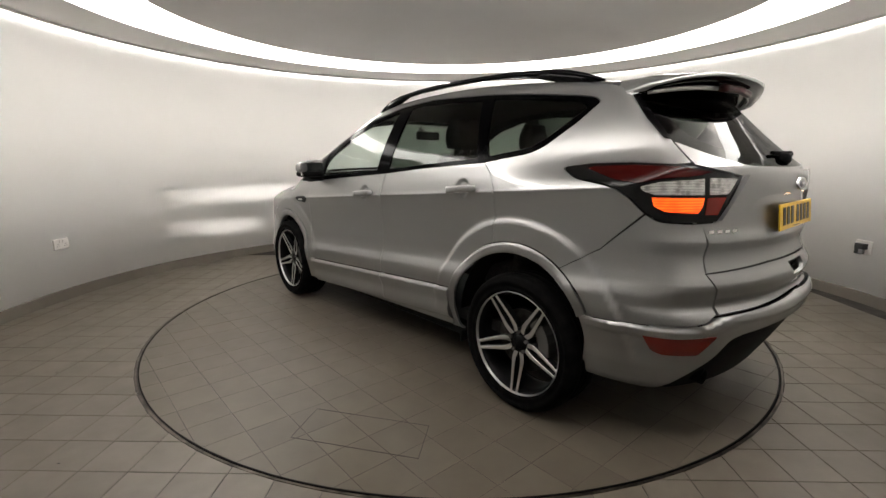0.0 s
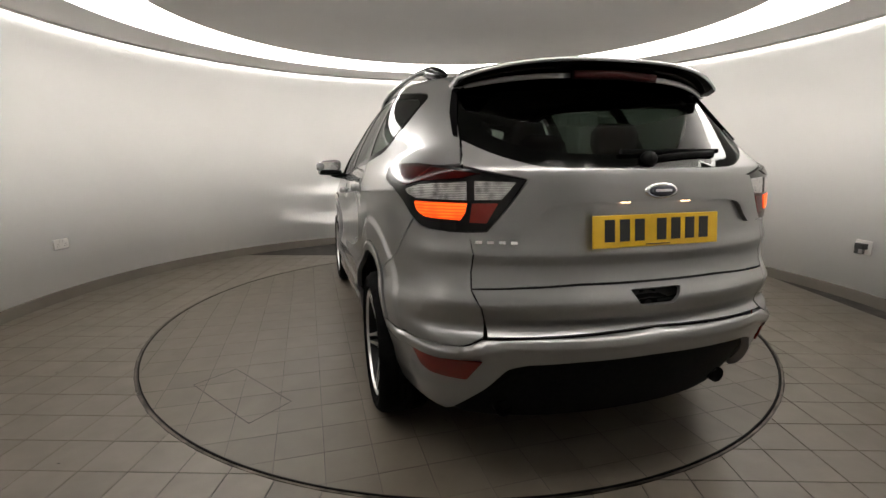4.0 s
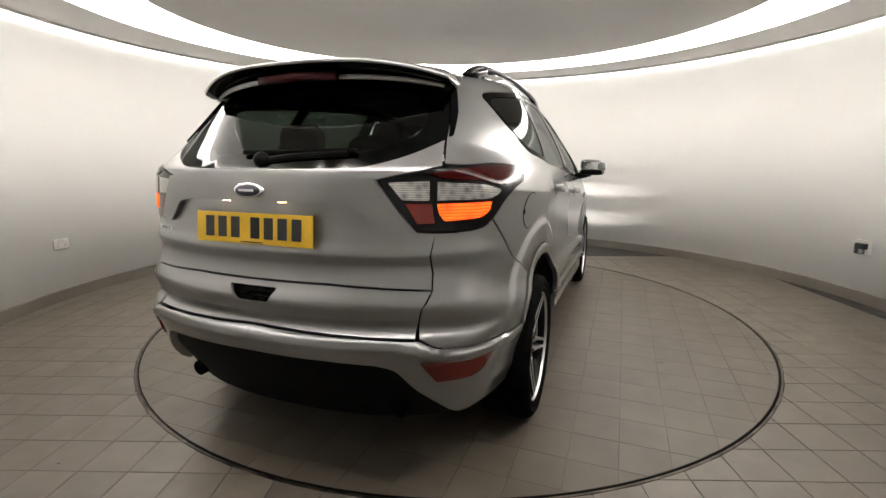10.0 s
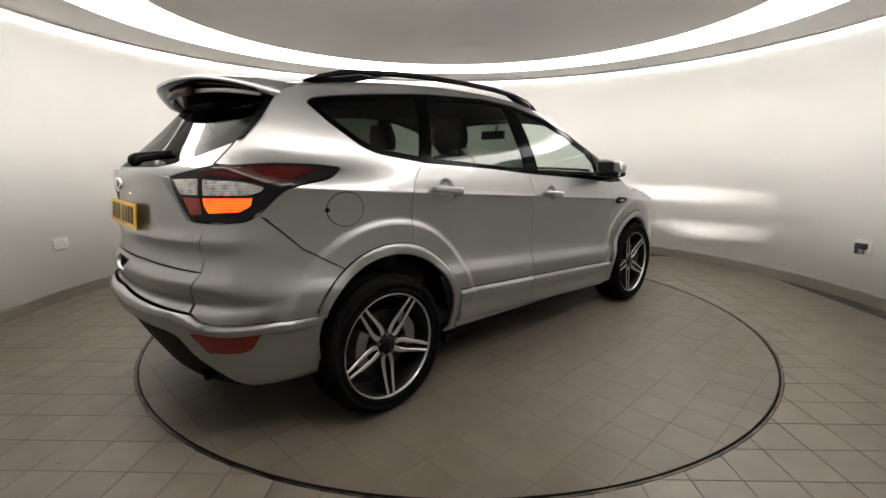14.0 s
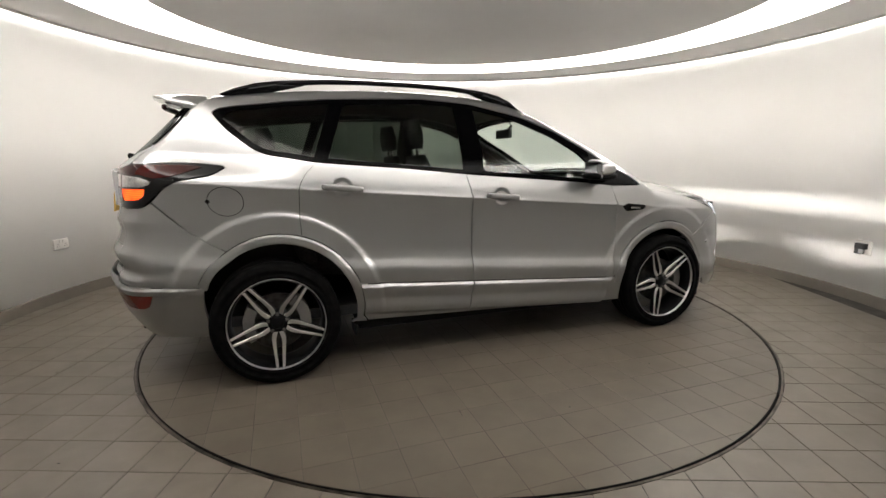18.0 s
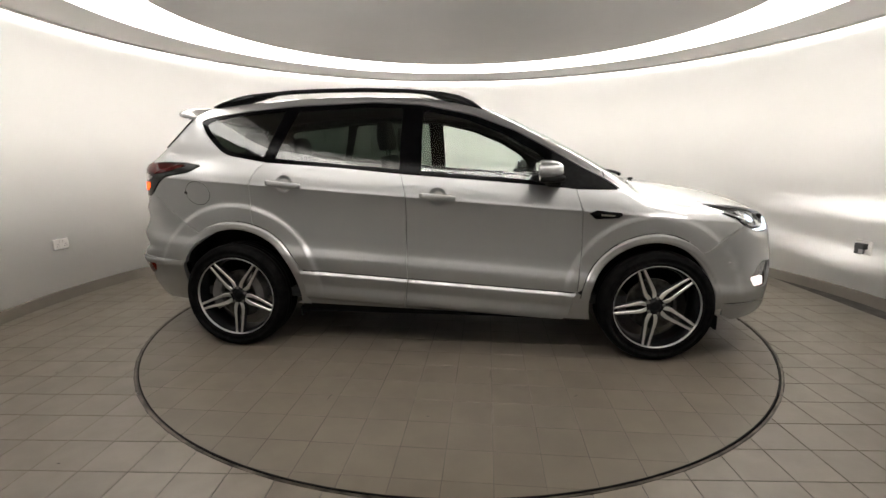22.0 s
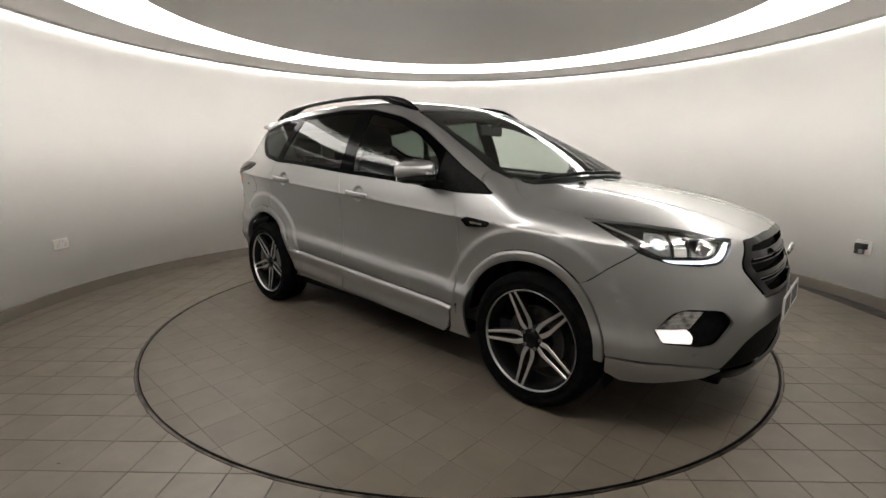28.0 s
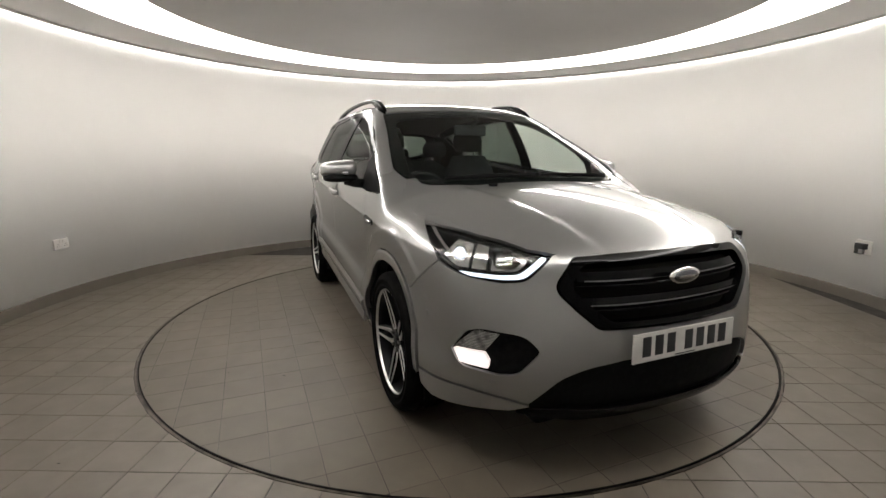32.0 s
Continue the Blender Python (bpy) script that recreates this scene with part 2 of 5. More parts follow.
def side_w(x, z):
    """Half width of the body."""
    zc = 0.995 - 0.072 * x
    plan = spl(x, (-2.3, -2.0, -1.7, -1.35, -0.8, 0.0, 0.8, 1.35, 1.75, 2.0, 2.3), (0.745, 0.828, 0.874, 0.900, 0.905, 0.905, 0.906, 0.908, 0.890, 0.855, 0.79))
    q = z - zc
    prof = spl(q, (-0.72, -0.62, -0.52, -0.455, -0.425, -0.395, -0.375, -0.34, -0.27, -0.12, -0.045, -0.012, 0.0, 0.012, 0.05, 0.14), (-0.050, -0.018, 0.001, 0.004, 0.002, -0.007, -0.0140, -0.0195, -0.0210, -0.015, -0.0065, -0.0015, 0.001, -0.0022, -0.0105, -0.035))
    tumble = -0.035 - spl(np.maximum(q - 0.14, 0), (0, 0.1, 0.25, 0.42, 0.6), (0, 0.035, 0.106, 0.207, 0.335))
    w = plan + np.where(q < 0.14, prof, tumble) - 0.085 * step(-x, 1.05, 1.95) * step(q, 0.0, 0.16)
    for cx, cz, ro, ri, amp in ((*ARCH_F, 0.009), (*ARCH_R, 0.013)):
        r = np.hypot(x - cx, (z - cz) * 0.97)
        w = w + amp * (1 - step(r, ro + 0.078, ro + 0.114)) * step(z, 0.30, 0.55)
    for hx, hz in HANDLES:
        w = w - 0.013 * (1 - step(np.hypot((x - hx) * 0.95, z - hz - 0.004), 0.030, 0.056))
    return w


def hood_z(x, y):
    z = spl(x, (1.0, 1.25, 1.5, 1.75, 1.95, 2.1, 2.18, 2.26, 2.35), (1.135, 1.113, 1.084, 1.040, 0.984, 0.930, 0.895, 0.845, 0.76))
    ya = np.abs(y)
    ridge = 0.30 + 0.16 * (2.2 - x)
    z = z - 0.085 * (ya / 0.8) ** 2.2
    return z + 0.008 * step(ya, ridge - 0.05, ridge + 0.012) * (1 - step(ya, ridge + 0.0, ridge + 0.33))


def green_z(x, y):
    xs = x + 0.21 * y * y * step(x, -0.4, 0.6)
    z = spl(xs, (-2.2, -1.9, -1.7, -1.5, -1.2, -0.8, -0.4, -0.1, 0.1, 0.27, 0.42, 0.7, 1.0, 1.25, 1.45),
            (1.50, 1.56, 1.588, 1.612, 1.640, 1.664, 1.668, 1.655, 1.634, 1.600, 1.545, 1.413, 1.252, 1.098, 0.96))
    return z + 0.006 - 0.020 * (np.abs(y) / 0.55) ** 2.2 * step(z, 1.1, 1.6)


def rear_x(y, z):
    x = spl(z, (0.20, 0.32, 0.42, 0.52, 0.60, 0.63, 0.655, 0.70, 0.738, 0.750, 0.762, 0.80, 0.83, 0.87, 0.905, 0.920, 0.932, 0.955, 1.0, 1.05, 1.13, 1.18, 1.205, 1.23, 1.32, 1.42, 1.55, 1.7),
            (-2.08, -2.15, -2.205, -2.250, -2.266, -2.256, -2.230, -2.240, -2.2515, -2.2525, -2.248, -2.226, -2.214, -2.208, -2.2145, -2.216, -2.212, -2.203, -2.196, -2.193, -2.187, -2.180, -2.170, -2.143, -2.042, -1.941, -1.825, -1.70))
    return x + 0.235 * (np.abs(y) / 0.85) ** 2.3


def front_x(y, z):
    x = spl(z, (0.15, 0.22, 0.30, 0.40, 0.50, 0.58, 0.68, 0.80, 0.88, 0.94, 1.0), (2.10, 2.18, 2.245, 2.27, 2.274, 2.270, 2.258, 2.235, 2.206, 2.16, 2.10))
    return x - 0.355 * (np.abs(y) / 0.85) ** 2.8


def skin(x, y, z):
    """Below zero inside the body, above zero outside."""
    ya = np.abs(y)
    top = smax(hood_z(x, ya), green_z(x, ya), 0.012)
    ends = smax(x - front_x(ya, z), rear_x(ya, z) - x, 0.01)
    side = smax(ya - side_w(x, z), ends, 0.10)
    return smax(side, z - top, 0.05 + 0.05 * step(x, 1.15, 1.45) * (1 - step(x, 1.65, 1.95)))


FAN_C, FAN_K = 1.0, 0.9
S_END = FAN_C + FAN_K * math.pi / 2


def fan_ray(s, z):
    """Start and direction, in plan, of the ray that meets the skin at the wrap coordinate s."""
    a = np.clip((np.abs(s) - FAN_C) / FAN_K, 0, math.pi / 2)
    sg = np.sign(s)
    x0 = np.clip(s, -FAN_C, FAN_C)
    return x0, sg * np.sin(a), np.cos(a)


def lay(u, v, mode):
    """Points of the skin: mode "fan" wraps round the car (u along, v height), "top" drops from above (u = x, v = y)."""
    u, v = np.asarray(u, float), np.asarray(v, float)
    lo, hi = np.zeros_like(u), np.full_like(u, 2.0)
    if mode == "fan":
        x0, dx, dy = fan_ray(u, v)
        for _ in range(34):
            mid = 0.5 * (lo + hi)
            out = skin(x0 + dx * mid, dy * mid, v) > 0
            hi, lo = np.where(out, mid, hi), np.where(out, lo, mid)
        return np.stack([x0 + dx * hi, dy * hi, v], 1)
    lo, hi = lo + 0.3, hi
    for _ in range(34):
        mid = 0.5 * (lo + hi)
        out = skin(u, v, mid) > 0
        hi, lo = np.where(out, mid, hi), np.where(out, lo, mid)
    return np.stack([u, v, hi], 1)


def gradient(p, e=0.004):
    x, y, z = p[:, 0], np.abs(p[:, 1]), p[:, 2]
    g = np.stack([skin(x + e, y, z) - skin(x - e, y, z), skin(x, y + e, z) - skin(x, y - e, z), skin(x, y, z + e) - skin(x, y, z - e)], 1)
    g[:, 1] *= np.where(p[:, 1] < 0, -1, 1)
    return g / np.maximum(np.linalg.norm(g, axis=1, keepdims=True), 1e-9)


def wrap_s(x, y):
    """The wrap coordinate of a plan position."""
    if abs(x) <= FAN_C:
        return x
    return math.copysign(FAN_C + FAN_K * math.atan2(abs(x) - FAN_C, abs(y)), x)


# ---- car materials ----
def paint(name, colour, metal, rough):
    m = mat(name, colour, rough, metal, coat=1.0)
    b = m.node_tree.nodes["Principled BSDF"]
    tc = node(m, "ShaderNodeTexCoord")
    n1 = node(m, "ShaderNodeTexNoise", Scale=160.0, Detail=2.0)
    link(m, tc, "Object", n1, "Vector")
    mr = node(m, "ShaderNodeMapRange")
    mr.inputs["To Min"].default_value, mr.inputs["To Max"].default_value = 0.97, 1.03
    link(m, n1, "Fac", mr, "Value")
    hs = node(m, "ShaderNodeHueSaturation")
    hs.inputs["Color"].default_value = (*colour, 1)
    link(m, mr, "Result", hs, "Value")
    link(m, hs, "Color", b, "Base Color")
    n2 = node(m, "ShaderNodeTexNoise", Scale=14.0, Detail=2.0)
    link(m, tc, "Object", n2, "Vector")
    mr2 = node(m, "ShaderNodeMapRange")
    mr2.inputs["To Min"].default_value, mr2.inputs["To Max"].default_value = rough - 0.006, rough + 0.010
    link(m, n2, "Fac", mr2, "Value")
    link(m, mr2, "Result", b, "Roughness")
    return m


def pane(name, tint, sheen=0.026):
    """Thin tinted glass: see-through with a mirror-like sheen."""
    m = bpy.data.materials.new(name)
    m.use_nodes = True
    nt = m.node_tree
    nt.nodes.clear()
    out = nt.nodes.new("ShaderNodeOutputMaterial")
    tr = nt.nodes.new("ShaderNodeBsdfTransparent")
    tr.inputs[0].default_value = (*tint, 1)
    gl = nt.nodes.new("ShaderNodeBsdfGlossy")
    gl.inputs["Color"].default_value = (1, 1, 1, 1)
    gl.inputs["Roughness"].default_value = 0.005
    lw = nt.nodes.new("ShaderNodeLayerWeight")
    lw.inputs["Blend"].default_value = 0.5
    pw = nt.nodes.new("ShaderNodeMath")
    pw.operation = "POWER"
    pw.inputs[1].default_value = 5.0
    fr = nt.nodes.new("ShaderNodeMath")
    fr.operation = "MULTIPLY_ADD"
    fr.inputs[1].default_value, fr.inputs[2].default_value = 0.34, sheen
    nt.links.new(lw.outputs["Facing"], pw.inputs[0])
    nt.links.new(pw.outputs[0], fr.inputs[0])
    mx = nt.nodes.new("ShaderNodeMixShader")
    nt.links.new(fr.outputs[0], mx.inputs[0])
    nt.links.new(tr.outputs[0], mx.inputs[1])
    nt.links.new(gl.outputs[0], mx.inputs[2])
    nt.links.new(mx.outputs[0], out.inputs[0])
    return m


def ribbed(m, dark, light, slot="Base Color", size=9.0):
    """Moulded lens facets: fine upright ribs broken up by larger cells."""
    tc = node(m, "ShaderNodeTexCoord")
    wv = node(m, "ShaderNodeTexWave", Scale=size * 6, Distortion=1.0, Detail=1.0)
    wv.bands_direction = "Z"
    link(m, tc, "Object", wv, "Vector")
    vo = node(m, "ShaderNodeTexVoronoi", Scale=size * 4)
    link(m, tc, "Object", vo, "Vector")
    mx = node(m, "ShaderNodeMath")
    mx.operation = "MULTIPLY"
    link(m, wv, "Fac", mx, 0)
    link(m, vo, "Distance", mx, 1)
    ramp = m.node_tree.nodes.new("ShaderNodeValToRGB")
    ramp.color_ramp.elements[0].position, ramp.color_ramp.elements[1].position = 0.05, 0.5
    ramp.color_ramp.elements[0].color, ramp.color_ramp.elements[1].color = (*dark, 1), (*light, 1)
    link(m, mx, 0, ramp, "Fac")
    link(m, ramp, "Color", m.node_tree.nodes["Principled BSDF"], slot)
    return m


M_SILVER = paint("silver_paint", (0.283, 0.281, 0.283), 0.85, 0.35)
M_GLOSSBLACK = mat("gloss_black", (0.002, 0.002, 0.0022), 0.08, spec=0.08)
M_FRAME = mat("satin_black_frame", (0.0012, 0.0012, 0.0013), 0.10, spec=0.02)
M_TRIM = vary(mat("black_trim", (0.006, 0.006, 0.006), 0.6, spec=0.05), 40.0, (0.004, 0.004, 0.004), (0.008, 0.008, 0.008), bump=0.1, bump_scale=400)
M_RUBBER = vary(mat("tyre_rubber", (0.004, 0.004, 0.004), 0.9, spec=0.03), 18.0, (0.0025, 0.0025, 0.0025), (0.006, 0.0058, 0.0056), rough=(0.7, 0.88))
M_LINER = mat("wheel_well_liner", (0.005, 0.005, 0.005), 0.95, spec=0.1)
M_ALLOY = mat("machined_alloy", (0.56, 0.555, 0.545), 0.33, 1.0)
M_DARKALLOY = mat("black_alloy", (0.005, 0.005, 0.0055), 0.35, 0.0, spec=0.12)
M_DISC = vary(mat("brake_disc_steel", (0.30, 0.29, 0.28), 0.4, 1.0), 25.0, (0.035, 0.033, 0.03), (0.08, 0.077, 0.073))
M_CALIPER = mat("caliper_grey", (0.12, 0.115, 0.11), 0.5, 0.6)
M_LIP_GLINT = mat("bar_lip_glint", (0.14, 0.14, 0.145), 0.25, 1.0)
M_CHROME = mat("chrome", (0.78, 0.78, 0.78), 0.08, 1.0)
M_GLASS = pane("clear_window_glass", (0.82, 0.88, 0.84))
M_TINTED = pane("privacy_glass", (0.15, 0.178, 0.155), 0.026)
M_SCREEN = pane("windscreen_glass", (0.76, 0.82, 0.79))
M_CABIN = vary(mat("cabin_plastic", (0.02, 0.02, 0.02), 0.7, spec=0.2), 30.0, (0.016, 0.016, 0.016), (0.03, 0.03, 0.03))
M_SEAT = vary(mat("seat_cloth", (0.025, 0.025, 0.026), 0.85, spec=0.2), 60.0, (0.018, 0.018, 0.019), (0.036, 0.036, 0.037), bump=0.2, bump_scale=500)
M_HEADLINER = mat("headliner", (0.09, 0.085, 0.08), 0.9)
M_REDLENS = mat("red_lens", (0.03, 0.003, 0.0025), 0.10, spec=0.15)
M_REFLECTOR = mat("red_reflector", (0.15, 0.012, 0.007), 0.12)
M_CLEARLENS = ribbed(mat("clear_lens", (0.42, 0.41, 0.40), 0.12, 0.6, coat=1.0), (0.16, 0.155, 0.15), (0.66, 0.65, 0.64))
M_LAMPGLASS = pane("lamp_cover", (0.93, 0.94, 0.95), 0.04)
M_LAMPBLACK = mat("lamp_housing", (0.005, 0.005, 0.005), 0.15, spec=0.2)
M_REDBAR = mat("dark_red_lens", (0.03, 0.003, 0.003), 0.4, spec=0.2)
M_AMBER = ribbed(glow("lit_amber_lens", (1.0, 0.09, 0.004), 1.4), (0.75, 0.035, 0.001), (1.0, 0.17, 0.012), "Emission Color", 5.0)
M_DRL = glow("lit_daylight_strip", (0.78, 0.87, 1.0), 1.5)
M_FOGLIT = glow("lit_fog_lens", (1.0, 0.90, 0.87), 0.95)
M_PLATELAMP = glow("plate_lamp", (1.0, 0.62, 0.35), 9.0)
M_BEAM = glow("headlamp_bulb", (0.72, 0.84, 1.0), 0.9)
M_PLATE_Y = vary(mat("yellow_plate", (0.62, 0.38, 0.012), 0.35), 12.0, (0.58, 0.35, 0.01), (0.66, 0.41, 0.016))
M_PLATE_W = vary(mat("white_plate", (0.50, 0.49, 0.47), 0.35), 12.0, (0.46, 0.45, 0.43), (0.54, 0.53, 0.51))
M_INK = mat("plate_ink", (0.012, 0.012, 0.014), 0.4)
M_BADGE = mat("dark_blue_badge", (0.008, 0.012, 0.03), 0.15, coat=1.0)


# ---- panel builder ----
def sx(x, y=0.905):
    return wrap_s(x, y)


def arc(cx, cz, r, a0, a1, n=14):
    """Points of a wheel arch, in wrap coordinates."""
    out = []
    for i in range(n + 1):
        a = radians(a0 + (a1 - a0) * i / n)
        out.append((sx(cx + r * math.cos(a)), cz + r * math.sin(a) * 1.02))
    return out


def rounded(pts, r=0.0, res=0.02):
    """A closed outline from corners (u, v) or (u, v, radius), with its long edges divided."""
    n, out = len(pts), []
    for i in range(n):
        p = np.array(pts[i][:2], float)
        rad = pts[i][2] if len(pts[i]) > 2 else r
        a, b = np.array(pts[i - 1][:2], float), np.array(pts[(i + 1) % n][:2], float)
        la, lb = np.linalg.norm(a - p), np.linalg.norm(b - p)
        d = min(rad, 0.45 * la, 0.45 * lb)
        if d < 0.002:
            out.append(p)
            continue
        pa, pb = p + (a - p) / la * d, p + (b - p) / lb * d
        for t in np.linspace(0, 1, 6):
            out.append((1 - t) ** 2 * pa + 2 * t * (1 - t) * p + t * t * pb)
    dense = []
    for i in range(len(out)):
        p, q = out[i], out[(i + 1) % len(out)]
        k = max(1, int(np.linalg.norm(q - p) / res))
        dense += [p + (q - p) * j / k for j in range(k)]
    keep = [dense[0]]
    for q in dense[1:]:
        if np.linalg.norm(q - keep[-1]) > 0.0012:
            keep.append(q)
    if np.linalg.norm(keep[0] - keep[-1]) < 0.0012:
        keep.pop()
    return np.array(keep)


def area(o):
    return 0.5 * np.sum(o[:, 0] * np.roll(o[:, 1], -1) - np.roll(o[:, 0], -1) * o[:, 1])


def inset(o, d, seam=None):
    """Shrink an outline by d; points on the seam line (the car's middle) stay."""
    if area(o) < 0:
        o = o[::-1]
    e = np.roll(o, -1, 0) - o
    nrm = np.stack([-e[:, 1], e[:, 0]], 1)
    nrm /= np.maximum(np.linalg.norm(nrm, axis=1, keepdims=True), 1e-9)
    m = nrm + np.roll(nrm, 1, 0)
    m /= np.maximum(np.linalg.norm(m, axis=1, keepdims=True), 0.4)
    q = o + m * d
    if seam is not None:
        on = np.abs(o[:, seam[0]] - seam[1]) < 1e-4
        q[on, seam[0]] = seam[1]
    return q


def inside(o, p):
    x, y = p[:, 0], p[:, 1]
    r = np.zeros(len(p), bool)
    x0, y0 = o[:, 0], o[:, 1]
    x1, y1 = np.roll(x0, -1), np.roll(y0, -1)
    for i in range(len(o)):
        c = (y0[i] > y) != (y1[i] > y)
        with np.errstate(divide="ignore", invalid="ignore"):
            r ^= c & (x < (x1[i] - x0[i]) * (y - y0[i]) / (y1[i] - y0[i] + 1e-15) + x0[i])
    return r


def far_from(o, p, d):
    ok = np.ones(len(p), bool)
    for q in o:
        ok &= (p[:, 0] - q[0]) ** 2 + (p[:, 1] - q[1]) ** 2 > d * d
    return ok


def panel(name, outline, material, parent, mode="fan", holes=(), off=0.0, grid=0.035, thick=0.014, gap=0.0020, side=1, middle=False, r=0.006, label="", crease=False, calm=0.0):
    """A sheet of the car's skin inside an outline, with edges of some depth. side: 1 left, -1 right; middle: half an outline, mirrored over the car's middle."""
    seam = ((0, math.copysign(S_END, outline[0][0])) if mode == "fan" else (1, 0.0)) if middle else None
    o = rounded(outline, r)
    o = inset(o, gap, seam)
    hs = [inset(rounded(h, r), -gap) for h in holes]
    lo, hi = o.min(0), o.max(0)
    gu, gv = np.meshgrid(np.arange(lo[0] + grid / 2, hi[0], grid), np.arange(lo[1] + grid / 2, hi[1], grid))
    g = np.stack([gu.ravel(), gv.ravel()], 1)
    if crease:
        # rows follow the shoulder crease, closer together beside it
        q = np.concatenate([np.arange(-0.030 - 30 * grid, -0.03, grid), np.arange(-0.435, -0.33, 0.009), [-0.030, -0.018, -0.009, -0.003, 0.003, 0.009, 0.018, 0.030], np.arange(0.03 + grid, 0.9, grid)])
        gu, gq = np.meshgrid(np.arange(lo[0] + grid / 2, hi[0], grid), q)
        ex = np.where(np.abs(gu) <= FAN_C, gu, np.sign(gu) * (FAN_C + 0.905 * np.tan(np.clip((np.abs(gu) - FAN_C) / FAN_K, 0, 1.3))))
        g = np.stack([gu.ravel(), (0.995 - 0.072 * ex + gq).ravel()], 1)
        # finer rings round the handle cups and the edge of the wheel-arch haunches
        for hx, hz in HANDLES:
            g = g[np.hypot(g[:, 0] - hx, g[:, 1] - hz - 0.004) > 0.068]
            an, rr = np.meshgrid(np.arange(0, 2 * math.pi, math.pi / 12), (0.012, 0.026, 0.033, 0.039, 0.045, 0.051, 0.058, 0.066))
            g = np.concatenate([g, [(hx, hz + 0.004)], np.stack([hx + (rr * np.cos(an)).ravel(), hz + 0.004 + (rr * np.sin(an)).ravel()], 1)])
        for cx, cz, r_out, _ in (ARCH_F, ARCH_R):
            gx = np.where(np.abs(g[:, 0]) <= FAN_C, g[:, 0], np.sign(g[:, 0]) * (FAN_C + 0.905 * np.tan(np.clip((np.abs(g[:, 0]) - FAN_C) / FAN_K, 0, 1.3))))
            gr = np.hypot(gx - cx, (g[:, 1] - cz) * 0.97)
            g = g[(gr < r_out + 0.055) | (gr > r_out + 0.145)]
            an, rr = np.meshgrid(np.arange(0.0, math.pi, 0.036), np.arange(r_out + 0.062, r_out + 0.143, 0.012))
            px = (cx + rr * np.cos(an)).ravel()
            ps = np.where(np.abs(px) <= FAN_C, px, np.sign(px) * (FAN_C + FAN_K * np.arctan((np.abs(px) - FAN_C) / 0.905)))
            g = np.concatenate([g, np.stack([ps, cz + (rr * np.sin(an)).ravel() / 0.97], 1)])
    g = g[inside(o, g)]
    g = g[far_from(o, g, grid * 0.45)]
    for h in hs:
        g = g[~inside(h, g)]
        g = g[far_from(h, g, grid * 0.45)]
    pts, edges, base = [], [], 0
    for loop in (o, *hs):
        n = len(loop)
        pts += [Vector(q) for q in loop]
        edges += [(base + i, base + (i + 1) % n) for i in range(n)]
        base += n
    pts += [Vector(q) for q in g]
    from mathutils.geometry import delaunay_2d_cdt
    vs, _, fs, _, _, _ = delaunay_2d_cdt(pts, edges, [], 0, 1e-6)
    uv = np.array([(v.x, v.y) for v in vs])
    tri = np.array([f for f in fs if len(f) == 3])
    cen = uv[tri].mean(1)
    ok = inside(o, cen)
    for h in hs:
        ok &= ~inside(h, cen)
    tri = tri[ok]
    used = np.unique(tri)
    remap = np.full(len(uv), -1)
    remap[used] = np.arange(len(used))
    uv, tri = uv[used], remap[tri]
    p = lay(uv[:, 0], uv[:, 1], mode)
    nrm = gradient(p)
    if callable(off):
        # a pressed profile: the offset follows the place, and the normals follow the pressed surface
        def pressed(du, dv):
            q = lay(uv[:, 0] + du, uv[:, 1] + dv, mode)
            return q + gradient(q) * off(q)[:, None]
        e = 0.0015
        wn = np.cross(pressed(e, 0) - pressed(-e, 0), pressed(0, e) - pressed(0, -e))
        wn /= np.maximum(np.linalg.norm(wn, axis=1, keepdims=True), 1e-12)
        wn *= np.where((wn * nrm).sum(1) < 0, -1, 1)[:, None]
        p, nrm = pressed(0, 0), wn
    else:
        p = p + nrm * off
    if calm:
        nrm = (1 - calm) * nrm + calm * nrm.mean(0)
        nrm /= np.linalg.norm(nrm, axis=1, keepdims=True)
    tn = np.cross(p[tri[:, 1]] - p[tri[:, 0]], p[tri[:, 2]] - p[tri[:, 0]])
    bad = (tn * nrm[tri].mean(1)).sum(1) < 0
    tri[bad] = tri[bad][:, ::-1]
    # open edges, for the returns
    count = {}
    for a, b, c in tri:
        for e in ((a, b), (b, c), (c, a)):
            count[e] = count.get(e, 0) + 1
    rim = [(a, b) for (a, b) in count if (b, a) not in count]
    if seam is not None:
        rim = [(a, b) for a, b in rim if not (abs(uv[a, seam[0]] - seam[1]) < 1e-3 and abs(uv[b, seam[0]] - seam[1]) < 1e-3)]
    verts, normals, faces = [*p], [*nrm], [tuple(t) for t in tri]
    for a, b in rim:
        e = p[b] - p[a]
        w = np.cross(e, nrm[a])
        w = w / max(np.linalg.norm(w), 1e-9)
        k = len(verts)
        verts += [p[a], p[b], p[b] - nrm[b] * thick, p[a] - nrm[a] * thick]
        normals += [w] * 4
        faces.append((k + 1, k, k + 3, k + 2))
    verts, normals = np.array(verts), np.array(normals)
    if middle:
        n = len(verts)
        mv, mn = verts * (1, -1, 1), normals * (1, -1, 1)
        verts, normals = np.concatenate([verts, mv]), np.concatenate([normals, mn])
        faces = faces + [tuple(i + n for i in f[::-1]) for f in faces]
    elif side < 0:
        verts, normals = verts * (1, -1, 1), normals * (1, -1, 1)
        faces = [f[::-1] for f in faces]
    me = bpy.data.meshes.new(name)
    me.from_pydata(verts.tolist(), [], [tuple(int(i) for i in f) for f in faces])
    me.materials.append(material)
    me.polygons.foreach_set("use_smooth", [True] * len(me.polygons))
    me.update()
